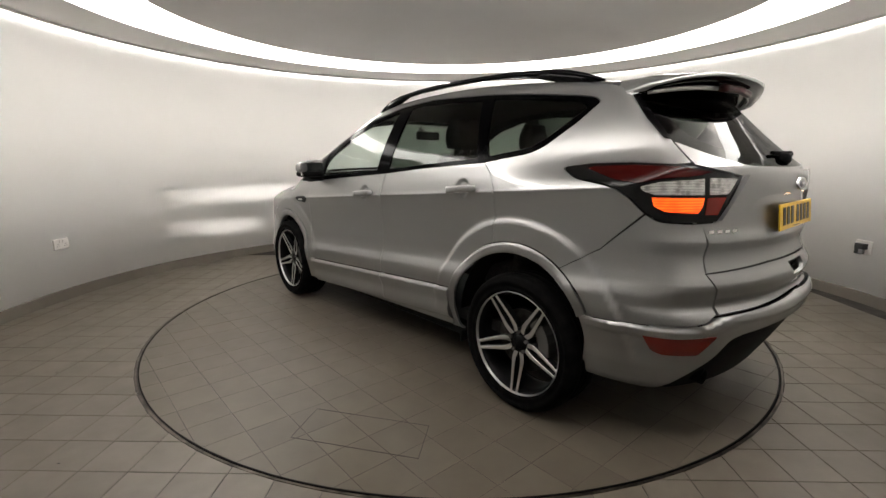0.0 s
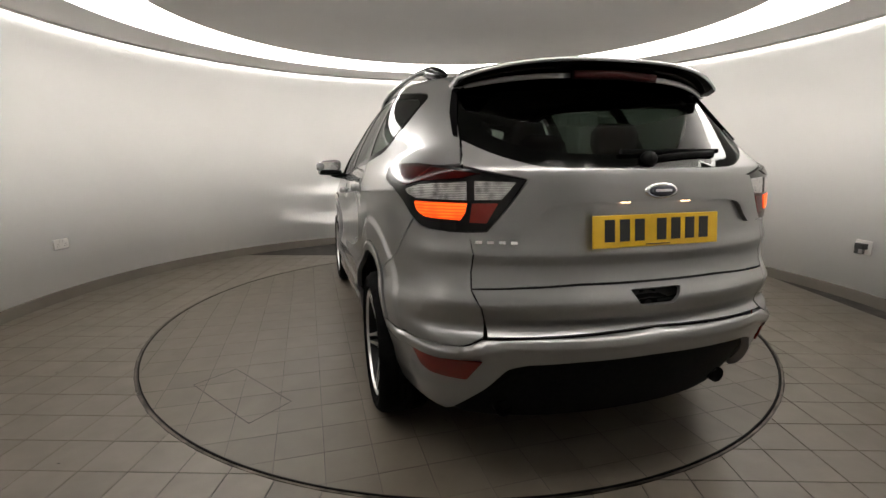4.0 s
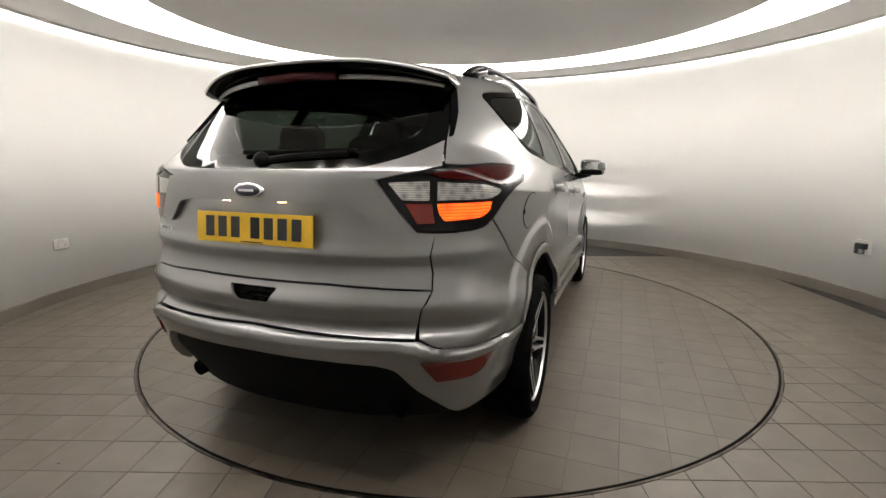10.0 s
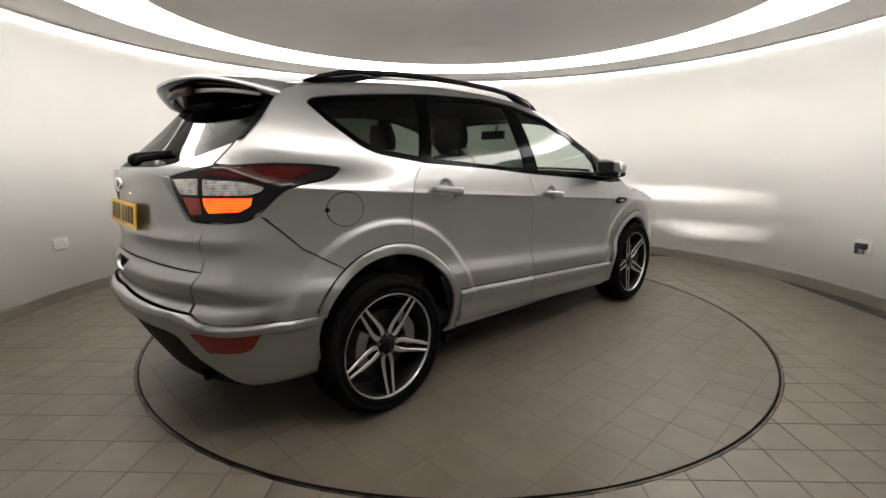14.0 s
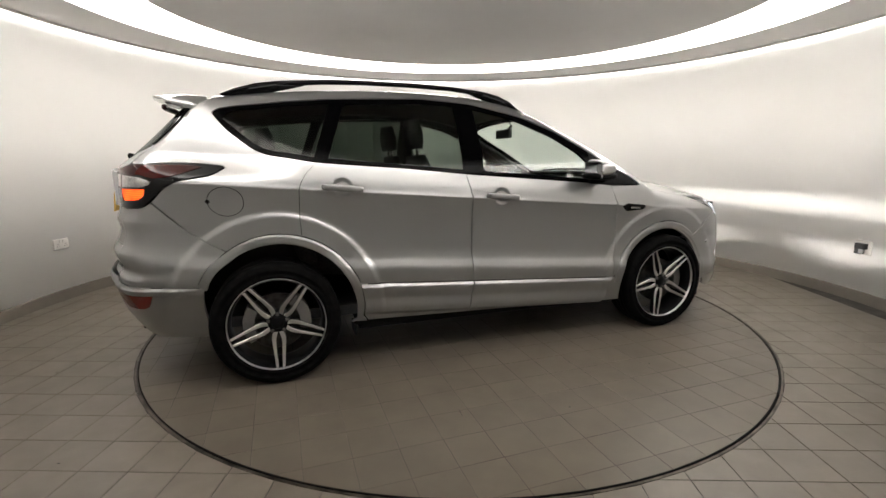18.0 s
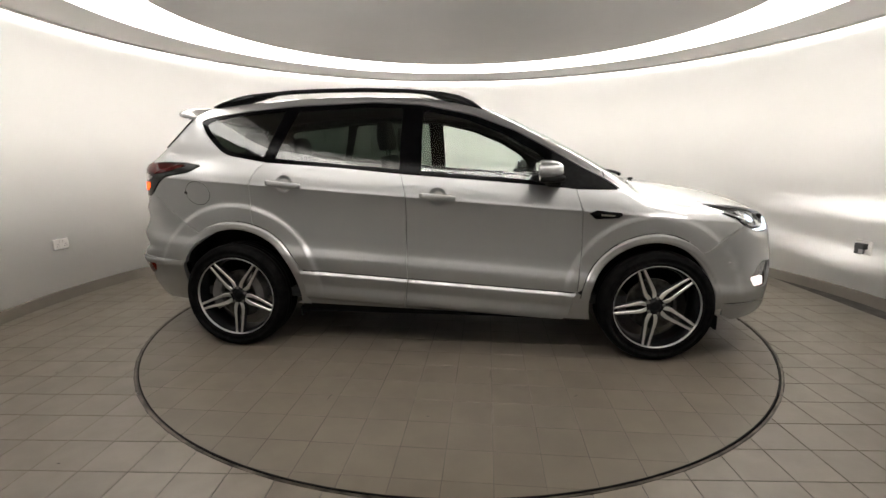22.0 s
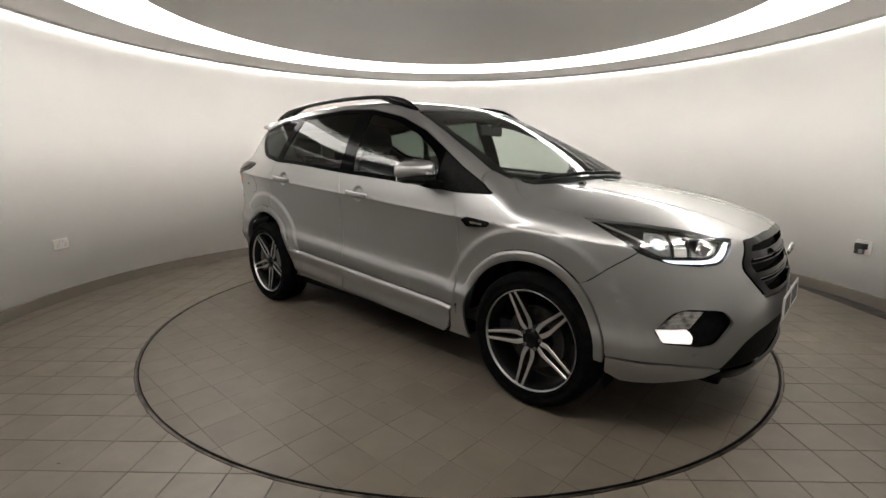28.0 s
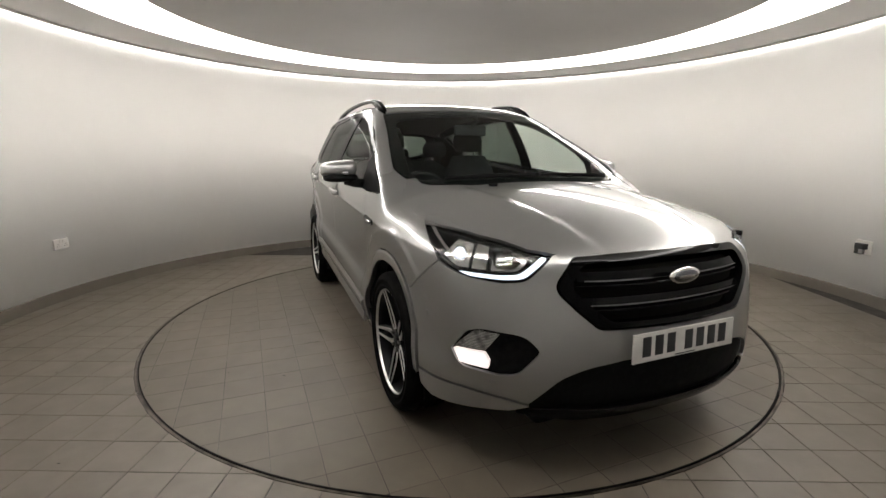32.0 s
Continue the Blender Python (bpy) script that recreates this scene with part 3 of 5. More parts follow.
    me.normals_split_custom_set_from_vertices(normals.tolist())
    ob = new(name, me)
    ob.parent = parent
    return tagged(ob, label)


def both(name, outline, material, parent, **k):
    return [panel(name, outline, material, parent, side=s, **k) for s in (1, -1)]


def tube(bm, pts, w, h, up=(0, 0, 1), taper=None):
    """A bar of rounded rectangular section along points."""
    rings = []
    n = len(pts)
    for i, p in enumerate(pts):
        p = Vector(p)
        d = (Vector(pts[min(i + 1, n - 1)]) - Vector(pts[max(i - 1, 0)])).normalized()
        sd = d.cross(Vector(up)).normalized()
        u = sd.cross(d)
        k = taper[i] if taper else 1.0
        ring_pts = []
        for a, b in ((-1, -0.6), (-0.6, -1), (0.6, -1), (1, -0.6), (1, 0.6), (0.6, 1), (-0.6, 1), (-1, 0.6)):
            ring_pts.append(bm.verts.new(p + sd * a * w / 2 * k + u * b * h / 2 * k))
        rings.append(ring_pts)
    for i in range(n - 1):
        for j in range(8):
            bm.faces.new((rings[i][j], rings[i][(j + 1) % 8], rings[i + 1][(j + 1) % 8], rings[i + 1][j]))
    bm.faces.new(rings[0][::-1])
    bm.faces.new(rings[-1])
    bmesh.ops.recalc_face_normals(bm, faces=bm.faces)
    return bm


def lathe(bm, profile, n=64, closed=False):
    """Turn (radius, y) about the y axis."""
    rings = [[bm.verts.new((r * math.cos(2 * math.pi * i / n), y, r * math.sin(2 * math.pi * i / n))) for r, y in profile] for i in range(n)]
    k = len(profile)
    for i in range(n):
        a, b = rings[i], rings[(i + 1) % n]
        for j in range(k if closed else k - 1):
            bm.faces.new((a[j], b[j], b[(j + 1) % k], a[(j + 1) % k]))
    bmesh.ops.recalc_face_normals(bm, faces=bm.faces)
    return bm


def moved(bm, m):
    bmesh.ops.transform(bm, matrix=m, verts=bm.verts)
    return bm


# ---- the car ----
car = thing("car", "silver compact SUV with black alloys, lamps lit, on the turntable", "car")


def skirt_z(x):
    return 0.487 - 0.0635 * x


def top_z(x, y):
    return float(lay([x], [y], "top")[0, 2])


FD = [(0.832, 1.060), (0.872, 0.930), (0.881, 0.700), (0.860, skirt_z(0.86))]
BD = [(-0.227, 1.149), (-0.195, 1.011), (-0.194, 0.700), (-0.186, skirt_z(-0.186))]
BELT = [(-1.100, 1.224), (-0.613, 1.186), (-0.227, 1.149), (0.245, 1.114), (0.646, 1.083), (0.832, 1.062)]
RD = [(-1.100, 1.220), (-1.150, 1.170), (-1.188, 1.103, 0.06), (-1.196, 0.957), (-1.190, 0.835)]
fo, ro = ARCH_F, ARCH_R

def cladding_off(p):
    """Lower door cladding: a bevelled top edge, a shallow hollow, a flare towards the sill and a tucked-in foot."""
    d = skirt_z(p[:, 0]) - p[:, 2]
    return 0.003 + 0.014 * step(d, 0.0, 0.024) - 0.008 * step(d, 0.030, 0.090) + 0.020 * step(d, 0.085, 0.155) - 0.026 * step(d, 0.168, 0.205)


def lip_off(arch):
    """A rolled wheel-arch moulding: bevelled where it meets the body, rolled in at its free edge."""
    cx, cz, r_out, r_in = arch

    def rise(p):
        t = (np.hypot(p[:, 0] - cx, (p[:, 2] - cz) / 1.02) - r_in) / (r_out - r_in)
        return 0.004 + 0.007 * step(1 - t, 0.0, 0.35) - 0.005 * step(0.25 - t, 0.0, 0.27)
    return rise


# doors
both("front_door", [*BD[::-1], *BELT[3:], *FD[1:]], M_SILVER, car, r=0.0, grid=0.02, crease=True)
both("front_door_cladding", [BD[-1], FD[-1], (0.842, 0.40), (0.815, 0.29, 0.03), (0.78, 0.262), (-0.213, 0.285)], M_SILVER, car, off=cladding_off, r=0.0, thick=0.03, gap=0.003, grid=0.009)
both("rear_door", [*RD, *arc(*ro[:3], 72, 22, 8), (-0.888, skirt_z(-0.888)), *BD[::-1][:-1], BD[0], BELT[1]], M_SILVER, car, r=0.0, grid=0.02, crease=True)
both("rear_door_cladding", [(-0.888, skirt_z(-0.888)), (-0.862, 0.42), (-0.868, 0.34, 0.02), (-0.84, 0.300), (-0.213, 0.285), BD[-1]], M_SILVER, car, off=cladding_off, r=0.0, thick=0.03, gap=0.003, grid=0.009)
both("sill", [(-0.92, 0.300), (-0.80, 0.296), (-0.2, 0.281), (0.80, 0.258), (0.93, 0.25), (0.93, 0.225), (-0.92, 0.255)], M_TRIM, car, off=-0.02, r=0.0)
both("rear_sill_end", [(-0.885, skirt_z(-0.885)), (-0.862, 0.42), (-0.868, 0.33), (-0.845, 0.298), (-0.94, 0.300), *arc(ro[0], ro[1], ro[3], -6, 20, 5)], M_SILVER, car, off=0.006, r=0.0)

# wings: A-pillar, roof frame and rear quarter are one pressing
WS = [(0.993, 0.744), (0.90, 0.728), (0.813, 0.709), (0.625, 0.667), (0.427, 0.627), (0.29, 0.600)]
SIDE_TOP = [(sx(x, y), top_z(x, y)) for x, y in WS] + [(x, top_z(x, 0.592)) for x in (0.1, -0.2, -0.5, -0.8, -1.0)] + [(sx(x, 0.592), top_z(x, 0.592)) for x in (-1.15, -1.3, -1.45, -1.58)]
DLO_TOP = [(-1.662, 1.484, 0.03), (-1.640, 1.506, 0.02), (-1.560, 1.520), (-1.303, 1.547), (-0.913, 1.578), (-0.433, 1.600), (-0.112, 1.580, 0.05), (0.213, 1.511, 0.05), (0.463, 1.416), (0.655, 1.312), (0.853, 1.196), (0.990, 1.126), (1.080, 1.070, 0.012)]
DLO_LOW = [(-1.359, 1.262, 0.05), (-1.430, 1.294, 0.05), (-1.562, 1.393)]
quarter = [*SIDE_TOP, (-1.715, 1.562), (-1.802, 1.525), (-1.832, 1.405), (-1.866, 1.312, 0.02), (-1.890, 1.222), (-1.840, 1.216), (-1.734, 1.224), (-1.620, 1.219), (-1.535, 1.206), (-1.520, 1.196, 0.01), (-1.560, 1.156, 0.02), (-1.660, 1.132, 0.03), (-1.705, 1.098, 0.03), (-1.757, 1.027),
           (-1.651, 0.870), (-1.575, 0.808), *arc(*ro[:3], 124, 72, 9), *RD[::-1], *DLO_LOW, *DLO_TOP[:-1]]
both("body_side", quarter, M_SILVER, car, r=0.0, grid=0.02, crease=True, gap=0.0013)
both("front_wing", [(0.832, 1.060), (1.066, 1.058), (1.090, 1.066), (0.994, 1.127), (0.997, top_z(0.996, 0.744)), (sx(1.049, 0.725), top_z(1.049, 0.725)), (sx(1.096, 0.694), top_z(1.096, 0.694) - 0.003), (1.217, 1.062), (1.256, 1.040, 0.02), (1.313, 1.024), (1.430, 1.006), (1.520, 0.992), (1.597, 0.945), (1.683, 0.879), (1.705, 0.850), (1.650, 0.795), (1.560, 0.700), *arc(*fo[:3], 47, 168, 16), (0.862, skirt_z(0.862)), *FD[::-1][1:]], M_SILVER, car, r=0.0, grid=0.02, crease=True, gap=0.0011)
both("front_sill_end", [(0.862, skirt_z(0.862)), *arc(*fo[:3], 172, 176, 2), *arc(fo[0], fo[1], fo[3], 172, 196, 4), (0.80, 0.255), (0.818, 0.29), (0.842, 0.40)], M_SILVER, car, off=0.005, r=0.0)

# wheel arch lips
both("rear_arch_lip", [*arc(*ro[:3], 20, 152, 30), *arc(ro[0], ro[1], ro[3], 152, 20, 30)], M_SILVER, car, off=lip_off(ro), gap=0.003, thick=0.03, grid=0.010, r=0.0)
both("front_arch_lip", [*arc(*fo[:3], -2, 176, 36), *arc(fo[0], fo[1], fo[3], 176, -2, 36)], M_SILVER, car, off=lip_off(fo), gap=0.003, thick=0.03, grid=0.010, r=0.0)

# side windows
FRONT_GL = [(-0.100, 1.168), (-0.108, 1.552, 0.02), (0.170, 1.492, 0.04), (0.430, 1.385), (0.600, 1.283), (0.668, 1.215, 0.01), (0.676, 1.110)]
REAR_GL = [(-1.030, 1.245, 0.01), (-0.915, 1.548, 0.03), (-0.433, 1.572), (-0.240, 1.566, 0.02), (-0.240, 1.178)]
QUART_GL = [(-1.110, 1.252), (-1.350, 1.288, 0.04), (-1.425, 1.325, 0.05), (-1.612, 1.466, 0.03), (-1.560, 1.498, 0.02), (-1.290, 1.525), (-1.005, 1.548)]
dlo = [*DLO_TOP, *BELT[::-1][:1], *BELT[::-1][1:], *DLO_LOW]
for s in (1, -1):
    fr = panel("window_frame", dlo, M_FRAME, car, holes=(FRONT_GL, REAR_GL, QUART_GL), off=-0.004, side=s, r=0.0, gap=0.001, label="black window surround")
    panel("front_door_glass", FRONT_GL, M_GLASS, car, off=-0.007, side=s, r=0.008, gap=-0.002, thick=0.004)
    panel("rear_door_glass", REAR_GL, M_TINTED, car, off=-0.007, calm=0.15, side=s, r=0.008, gap=-0.002, thick=0.004, label="dark privacy glass")
    panel("quarter_glass", QUART_GL, M_TINTED, car, off=-0.007, calm=0.4, side=s, r=0.008, gap=-0.002, thick=0.004, label="dark privacy glass")

both("mirror_sail", [(0.690, 1.088), (0.690, 1.286), (0.853, 1.190), (0.985, 1.121), (1.066, 1.069, 0.01), (0.832, 1.066)], M_TRIM, car, off=-0.0005, r=0.0, gap=0.0, label="satin black mirror sail panel")

# bonnet, windscreen, roof
# silver backing added under the bonnet gaps to lighten the dark seam
panel("bonnet_gap_backing", [(1.09, 0.655), (1.16, 0.64), (1.30, 0.70), (1.50, 0.705), (1.62, 0.68), (1.64, 0.755), (1.50, 0.815), (1.30, 0.83), (1.17, 0.82), (1.08, 0.765)], M_SILVER, car, "top", off=-0.007, r=0.0, gap=0.0, thick=0.003)
panel("bonnet_gap_backing", [(1.09, 0.655), (1.16, 0.64), (1.30, 0.70), (1.50, 0.705), (1.62, 0.68), (1.64, 0.755), (1.50, 0.815), (1.30, 0.83), (1.17, 0.82), (1.08, 0.765)], M_SILVER, car, "top", off=-0.007, side=-1, r=0.0, gap=0.0, thick=0.003)
panel("bonnet", [(2.160, 0.0), (2.148, 0.25), (2.118, 0.435, 0.03), (2.030, 0.552), (1.860, 0.668), (1.660, 0.748), (1.515, 0.787), (1.436, 0.780), (1.290, 0.790), (1.245, 0.783, 0.02), (1.187, 0.757), (1.108, 0.701), (1.172, 0.605), (1.240, 0.35), (1.258, 0.0)], M_SILVER, car, "top", middle=True, r=0.0, grid=0.03)
panel("windscreen", [(1.245, 0.0), (1.225, 0.35), (1.160, 0.60), (1.095, 0.689), (1.051, 0.720), (0.988, 0.739), (0.90, 0.724), (0.813, 0.705), (0.625, 0.663), (0.427, 0.622), (0.31, 0.598, 0.03), (0.360, 0.30), (0.372, 0.0)], M_SCREEN, car, "top", middle=True, off=-0.003, r=0.0, gap=0.002, thick=0.005)
panel("windscreen_band", [(0.345, 0.0), (0.335, 0.30), (0.290, 0.606), (0.427, 0.630), (0.625, 0.670), (0.813, 0.712), (0.90, 0.731), (0.990, 0.747), (1.055, 0.727), (1.10, 0.696), (1.10, 0.64), (1.04, 0.672), (0.95, 0.658), (0.8, 0.634), (0.6, 0.604), (0.45, 0.57, 0.05), (0.452, 0.30), (0.462, 0.0)], M_GLOSSBLACK, car, "top", middle=True, off=-0.008, r=0.0, gap=0.0, thick=0.004)
panel("cowl", [(1.262, 0.0), (1.242, 0.36), (1.190, 0.605), (1.118, 0.692), (1.085, 0.680), (1.130, 0.58), (1.170, 0.34), (1.185, 0.0)], M_TRIM, car, "top", middle=True, off=-0.012, r=0.0, gap=0.0)
panel("roof", [(0.362, 0.0), (0.350, 0.30), (0.298, 0.585, 0.01), (0.1, 0.588), (-0.5, 0.588), (-1.2, 0.588), (-1.60, 0.588), (-1.645, 0.30), (-1.665, 0.0)], M_SILVER, car, "top", middle=True, r=0.0, grid=0.05)

# tailgate
def garnish_off(p):
    """The number-plate brow leans out towards its lower edge."""
    return 0.016 + 0.010 * step(p[:, 2], 1.02, 1.19)


def bumper_off(p):
    """Rear bumper: a ledge along the top, a crease under it and a fuller lower edge."""
    s = -(FAN_C + FAN_K * np.arctan2(np.maximum(np.abs(p[:, 0]) - FAN_C, 0), np.abs(p[:, 1])))
    d = spl(s, (-2.42, -2.2, -1.985, -1.925, -1.76, -1.55), (0.644, 0.637, 0.626, 0.602, 0.592, 0.588)) - p[:, 2]
    fade = step(-s, 1.56, 1.70)
    return 0.004 + fade * (0.013 * step(d, 0.0, 0.016) - 0.010 * step(d, 0.036, 0.056)) + 0.014 * step(d, 0.11, 0.19) - 0.020 * step(d, 0.26, 0.33)


GATE_EDGE = [(-1.966, 0.681), (-1.960, 0.734), (-1.932, 0.795)]
E0 = -S_END
both_lamps_inner = [(-1.918, 0.990), (-1.965, 0.993), (-2.009, 1.065), (-2.062, 1.170)]
panel("tailgate", [(E0, 0.815), (-2.200, 0.815), (-1.932, 0.797), (-1.928, 0.852), (-1.935, 0.913), *both_lamps_inner, (-1.958, 1.197), (-1.897, 1.214), (-1.870, 1.308, 0.01), (-1.985, 1.249, 0.05), (-2.106, 1.209, 0.05), (E0, 1.203)], M_SILVER, car, middle=True, r=0.0, grid=0.013)
HANDLE = [(-2.335, 0.790), (-2.362, 0.733), (-2.414, 0.733), (-2.414, 0.790)]
panel("tailgate_lower", [(E0, 0.649), (-1.975, 0.632), *GATE_EDGE, (-2.200, 0.811), (E0, 0.811), (E0, 0.789), (-2.338, 0.789, 0.008), (-2.366, 0.734, 0.01), (E0, 0.734)], M_SILVER, car, middle=True, r=0.0, grid=0.012)
panel("handle_recess", [(E0, 0.825), (-2.290, 0.825), (-2.320, 0.700), (E0, 0.700)], M_TRIM, car, middle=True, off=-0.05, gap=0.0, thick=0.0, label="dark grip recess")
panel("garnish", [(E0, 1.185), (-2.200, 1.184), (-2.066, 1.172), (-2.010, 1.068), (-1.972, 0.999), (-2.052, 0.992, 0.01), (-2.085, 1.030), (-2.115, 1.076, 0.03), (-2.180, 1.088), (E0, 1.090)], M_SILVER, car, middle=True, off=garnish_off, r=0.0, grid=0.02, thick=0.045)
panel("rear_window", [(E0, 1.196), (-2.106, 1.200, 0.05), (-1.985, 1.238, 0.05), (-1.868, 1.300, 0.01), (-1.832, 1.405), (-1.806, 1.525), (-1.84, 1.565), (E0, 1.575)], M_TINTED, car, middle=True, off=-0.003, r=0.0, gap=0.0, thick=0.004, label="dark privacy rear glass")
panel("rear_window_band", [(E0, 1.190), (-2.106, 1.194, 0.05), (-1.985, 1.230, 0.05), (-1.862, 1.290, 0.01), (-1.826, 1.405), (-1.800, 1.520), (-1.84, 1.560), (E0, 1.570), (E0, 1.525), (-1.95, 1.50, 0.04), (-1.905, 1.41), (-1.94, 1.335, 0.05), (-2.04, 1.285, 0.05), (-2.15, 1.262, 0.05), (E0, 1.255)], M_GLOSSBLACK, car, middle=True, off=-0.007, r=0.0, gap=0.0, thick=0.003)

for s in (1, -1):
    panel("rear_window_blade", [(-1.838, 1.400), (-1.806, 1.522), (-1.780, 1.518), (-1.806, 1.405), (-1.842, 1.318), (-1.862, 1.312)], M_GLOSSBLACK, car, off=0.008, side=s, r=0.004, grid=0.02, thick=0.014, label="gloss black side blade")

# rear bumper
panel("rear_bumper", [(E0, 0.644), (-1.985, 0.626), (-1.968, 0.628, 0.01), (-1.925, 0.600, 0.02), (-1.761, 0.592), *arc(ro[0], ro[1], ro[3] + 0.012, 150, 186, 6), (-1.632, 0.300), (-1.700, 0.290), (-1.848, 0.286, 0.01), (-1.973, 0.440, 0.03), (-2.030, 0.524, 0.02), (-2.075, 0.540), (-2.200, 0.550), (E0, 0.556)], M_SILVER, car, middle=True, off=bumper_off, r=0.0, grid=0.012, thick=0.03)
panel("diffuser", [(E0, 0.570), (-2.040, 0.555), (-1.960, 0.462), (-1.845, 0.318), (-1.82, 0.285), (-1.90, 0.255), (-2.1, 0.245), (E0, 0.245)], M_TRIM, car, middle=True, off=-0.018, r=0.0, gap=0.0, label="black textured lower valance")
for s in (1, -1):
    panel("rear_reflector", [(-1.968, 0.553), (-1.766, 0.557), (-1.795, 0.490, 0.01), (-1.822, 0.472, 0.02), (-1.925, 0.468, 0.01)], M_REFLECTOR, car, off=0.014, side=s, r=0.004, grid=0.02)
    for u, v in ((-1.687, 0.563), (-2.212, 0.612)):
        panel("parking_sensor", [(u - 0.012, v), (u - 0.008, v + 0.009), (u, v + 0.012), (u + 0.008, v + 0.009), (u + 0.012, v), (u + 0.008, v - 0.009), (u, v - 0.012), (u - 0.008, v - 0.009)], M_SILVER, car, off=0.0145, side=s, r=0.003, grid=0.02, thick=0.006)

both("rear_corner", [(-1.921, 0.989), (-1.862, 0.990), (-1.792, 0.997, 0.02), (-1.760, 1.024), (-1.651, 0.868), (-1.574, 0.806), *arc(*ro[:3], 124.3, 151, 6), (sx(-1.735), 0.584), (-1.761, 0.591), (-1.925, 0.600, 0.02), (-1.966, 0.634), (-1.965, 0.681), (-1.959, 0.734), (-1.931, 0.795), (-1.927, 0.852), (-1.934, 0.913)], M_SILVER, car, r=0.0, grid=0.013, gap=0.0012)

# tail lamps
for s in (1, -1):
    lamp = panel("tail_lamp", [(-2.060, 1.168), (-1.958, 1.195), (-1.855, 1.214), (-1.734, 1.222), (-1.620, 1.217), (-1.535, 1.205), (-1.522, 1.197, 0.01), (-1.562, 1.158, 0.02), (-1.662, 1.134, 0.03), (-1.708, 1.098, 0.03), (-1.756, 1.036), (-1.790, 1.000, 0.02), (-1.862, 0.993), (-1.966, 0.995), (-2.009, 1.065)], M_LAMPBLACK, car, off=0.004, side=s, r=0.004, grid=0.025, thick=0.03, label="tail lamp cluster with lit amber segment")
    panel("red_lens", [(-1.950, 1.188), (-1.855, 1.205), (-1.734, 1.212), (-1.625, 1.205), (-1.600, 1.196), (-1.680, 1.150, 0.02), (-1.735, 1.140), (-1.790, 1.158), (-1.900, 1.170)], M_REDLENS, lamp, off=0.007, side=s, r=0.004, grid=0.025, gap=0.003)
    panel("reversing_lens", [(-2.038, 1.161), (-1.930, 1.166), (-1.932, 1.098), (-2.002, 1.100)], M_CLEARLENS, lamp, off=0.007, side=s, r=0.006, grid=0.02)
    panel("clear_lens", [(-1.915, 1.163), (-1.790, 1.152), (-1.735, 1.132, 0.01), (-1.748, 1.114), (-1.775, 1.101), (-1.917, 1.098)], M_CLEARLENS, lamp, off=0.008, side=s, r=0.004, grid=0.02)
    panel("amber_lens", [(-1.918, 1.091), (-1.768, 1.094), (-1.776, 1.057, 0.01), (-1.805, 1.036, 0.01), (-1.900, 1.029), (-1.913, 1.056)], M_AMBER, lamp, off=0.008, side=s, r=0.004, grid=0.02, label="glowing amber indicator lens")
    panel("lower_red_lens", [(-1.996, 1.092), (-1.926, 1.091), (-1.920, 1.022), (-1.966, 1.020)], M_REFLECTOR, lamp, off=0.007, side=s, r=0.004, grid=0.02)

# front
E1 = S_END
HEAD = [(1.523, 0.986), (1.597, 0.943), (1.683, 0.874), (1.735, 0.838), (1.800, 0.812, 0.03), (1.900, 0.800), (1.960, 0.806, 0.03), (1.995, 0.845), (2.038, 0.888, 0.01), (1.960, 0.911), (1.805, 0.951), (1.665, 0.981), (1.56, 0.992)]
FOG = [(1.760, 0.517, 0.01), (1.808, 0.600, 0.02), (1.850, 0.617, 0.02), (1.968, 0.605, 0.03), (2.008, 0.548, 0.02), (1.950, 0.455, 0.03), (1.900, 0.448), (1.790, 0.462, 0.02)]
GR = [(E1, 0.893), (2.200, 0.892), (2.090, 0.887, 0.015), (2.036, 0.782, 0.04), (2.100, 0.700), (2.160, 0.634, 0.02), (E1, 0.626)]
panel("front_bumper", [(2.040, 0.893), (2.092, 0.892), (2.200, 0.895), (2.200, 0.889), (2.092, 0.885, 0.015), (2.033, 0.782, 0.04), (2.098, 0.697), (2.158, 0.628, 0.02), (E1, 0.620), (E1, 0.515), (2.226, 0.510), (2.130, 0.490, 0.03), (2.062, 0.450, 0.03), (1.982, 0.338, 0.01), (1.930, 0.355), (1.805, 0.376), (1.660, 0.379), (1.626, 0.376), *arc(*fo[:3], 4, 47, 10), (1.560, 0.697), (1.650, 0.792), (1.706, 0.848), (1.738, 0.831), (1.800, 0.805, 0.03), (1.900, 0.793), (1.965, 0.800, 0.03), (2.002, 0.845)], M_SILVER, car, middle=True, holes=(FOG,), r=0.0, grid=0.03, gap=0.0011)
both("front_lip", [(1.626, 0.372), (1.805, 0.372), (1.930, 0.351), (1.988, 0.332, 0.01), (1.93, 0.302), (1.777, 0.280), (1.680, 0.272), (1.630, 0.30)], M_SILVER, car, off=0.005, r=0.004, grid=0.025, gap=0.0006)
panel("lower_grille", [(E1, 0.520), (2.226, 0.512), (2.115, 0.486), (2.050, 0.440), (1.970, 0.325), (1.97, 0.295), (2.1, 0.262), (E1, 0.250)], M_TRIM, car, middle=True, off=-0.018, r=0.0, gap=0.0, label="black lower air intake")
panel("front_splitter", [(E1, 0.315), (2.2, 0.318), (2.05, 0.325), (1.965, 0.318), (1.95, 0.295), (2.1, 0.262), (E1, 0.252)], M_GLOSSBLACK, car, middle=True, off=0.004, r=0.0, gap=0.0)
grille = panel("grille", [(E1, 0.897), (2.200, 0.896), (2.080, 0.890), (2.024, 0.782), (2.092, 0.69), (2.156, 0.620), (E1, 0.612)], M_GAP, car, middle=True, off=-0.045, r=0.0, gap=0.0, thick=0.0, label="gloss black hexagonal radiator grille")
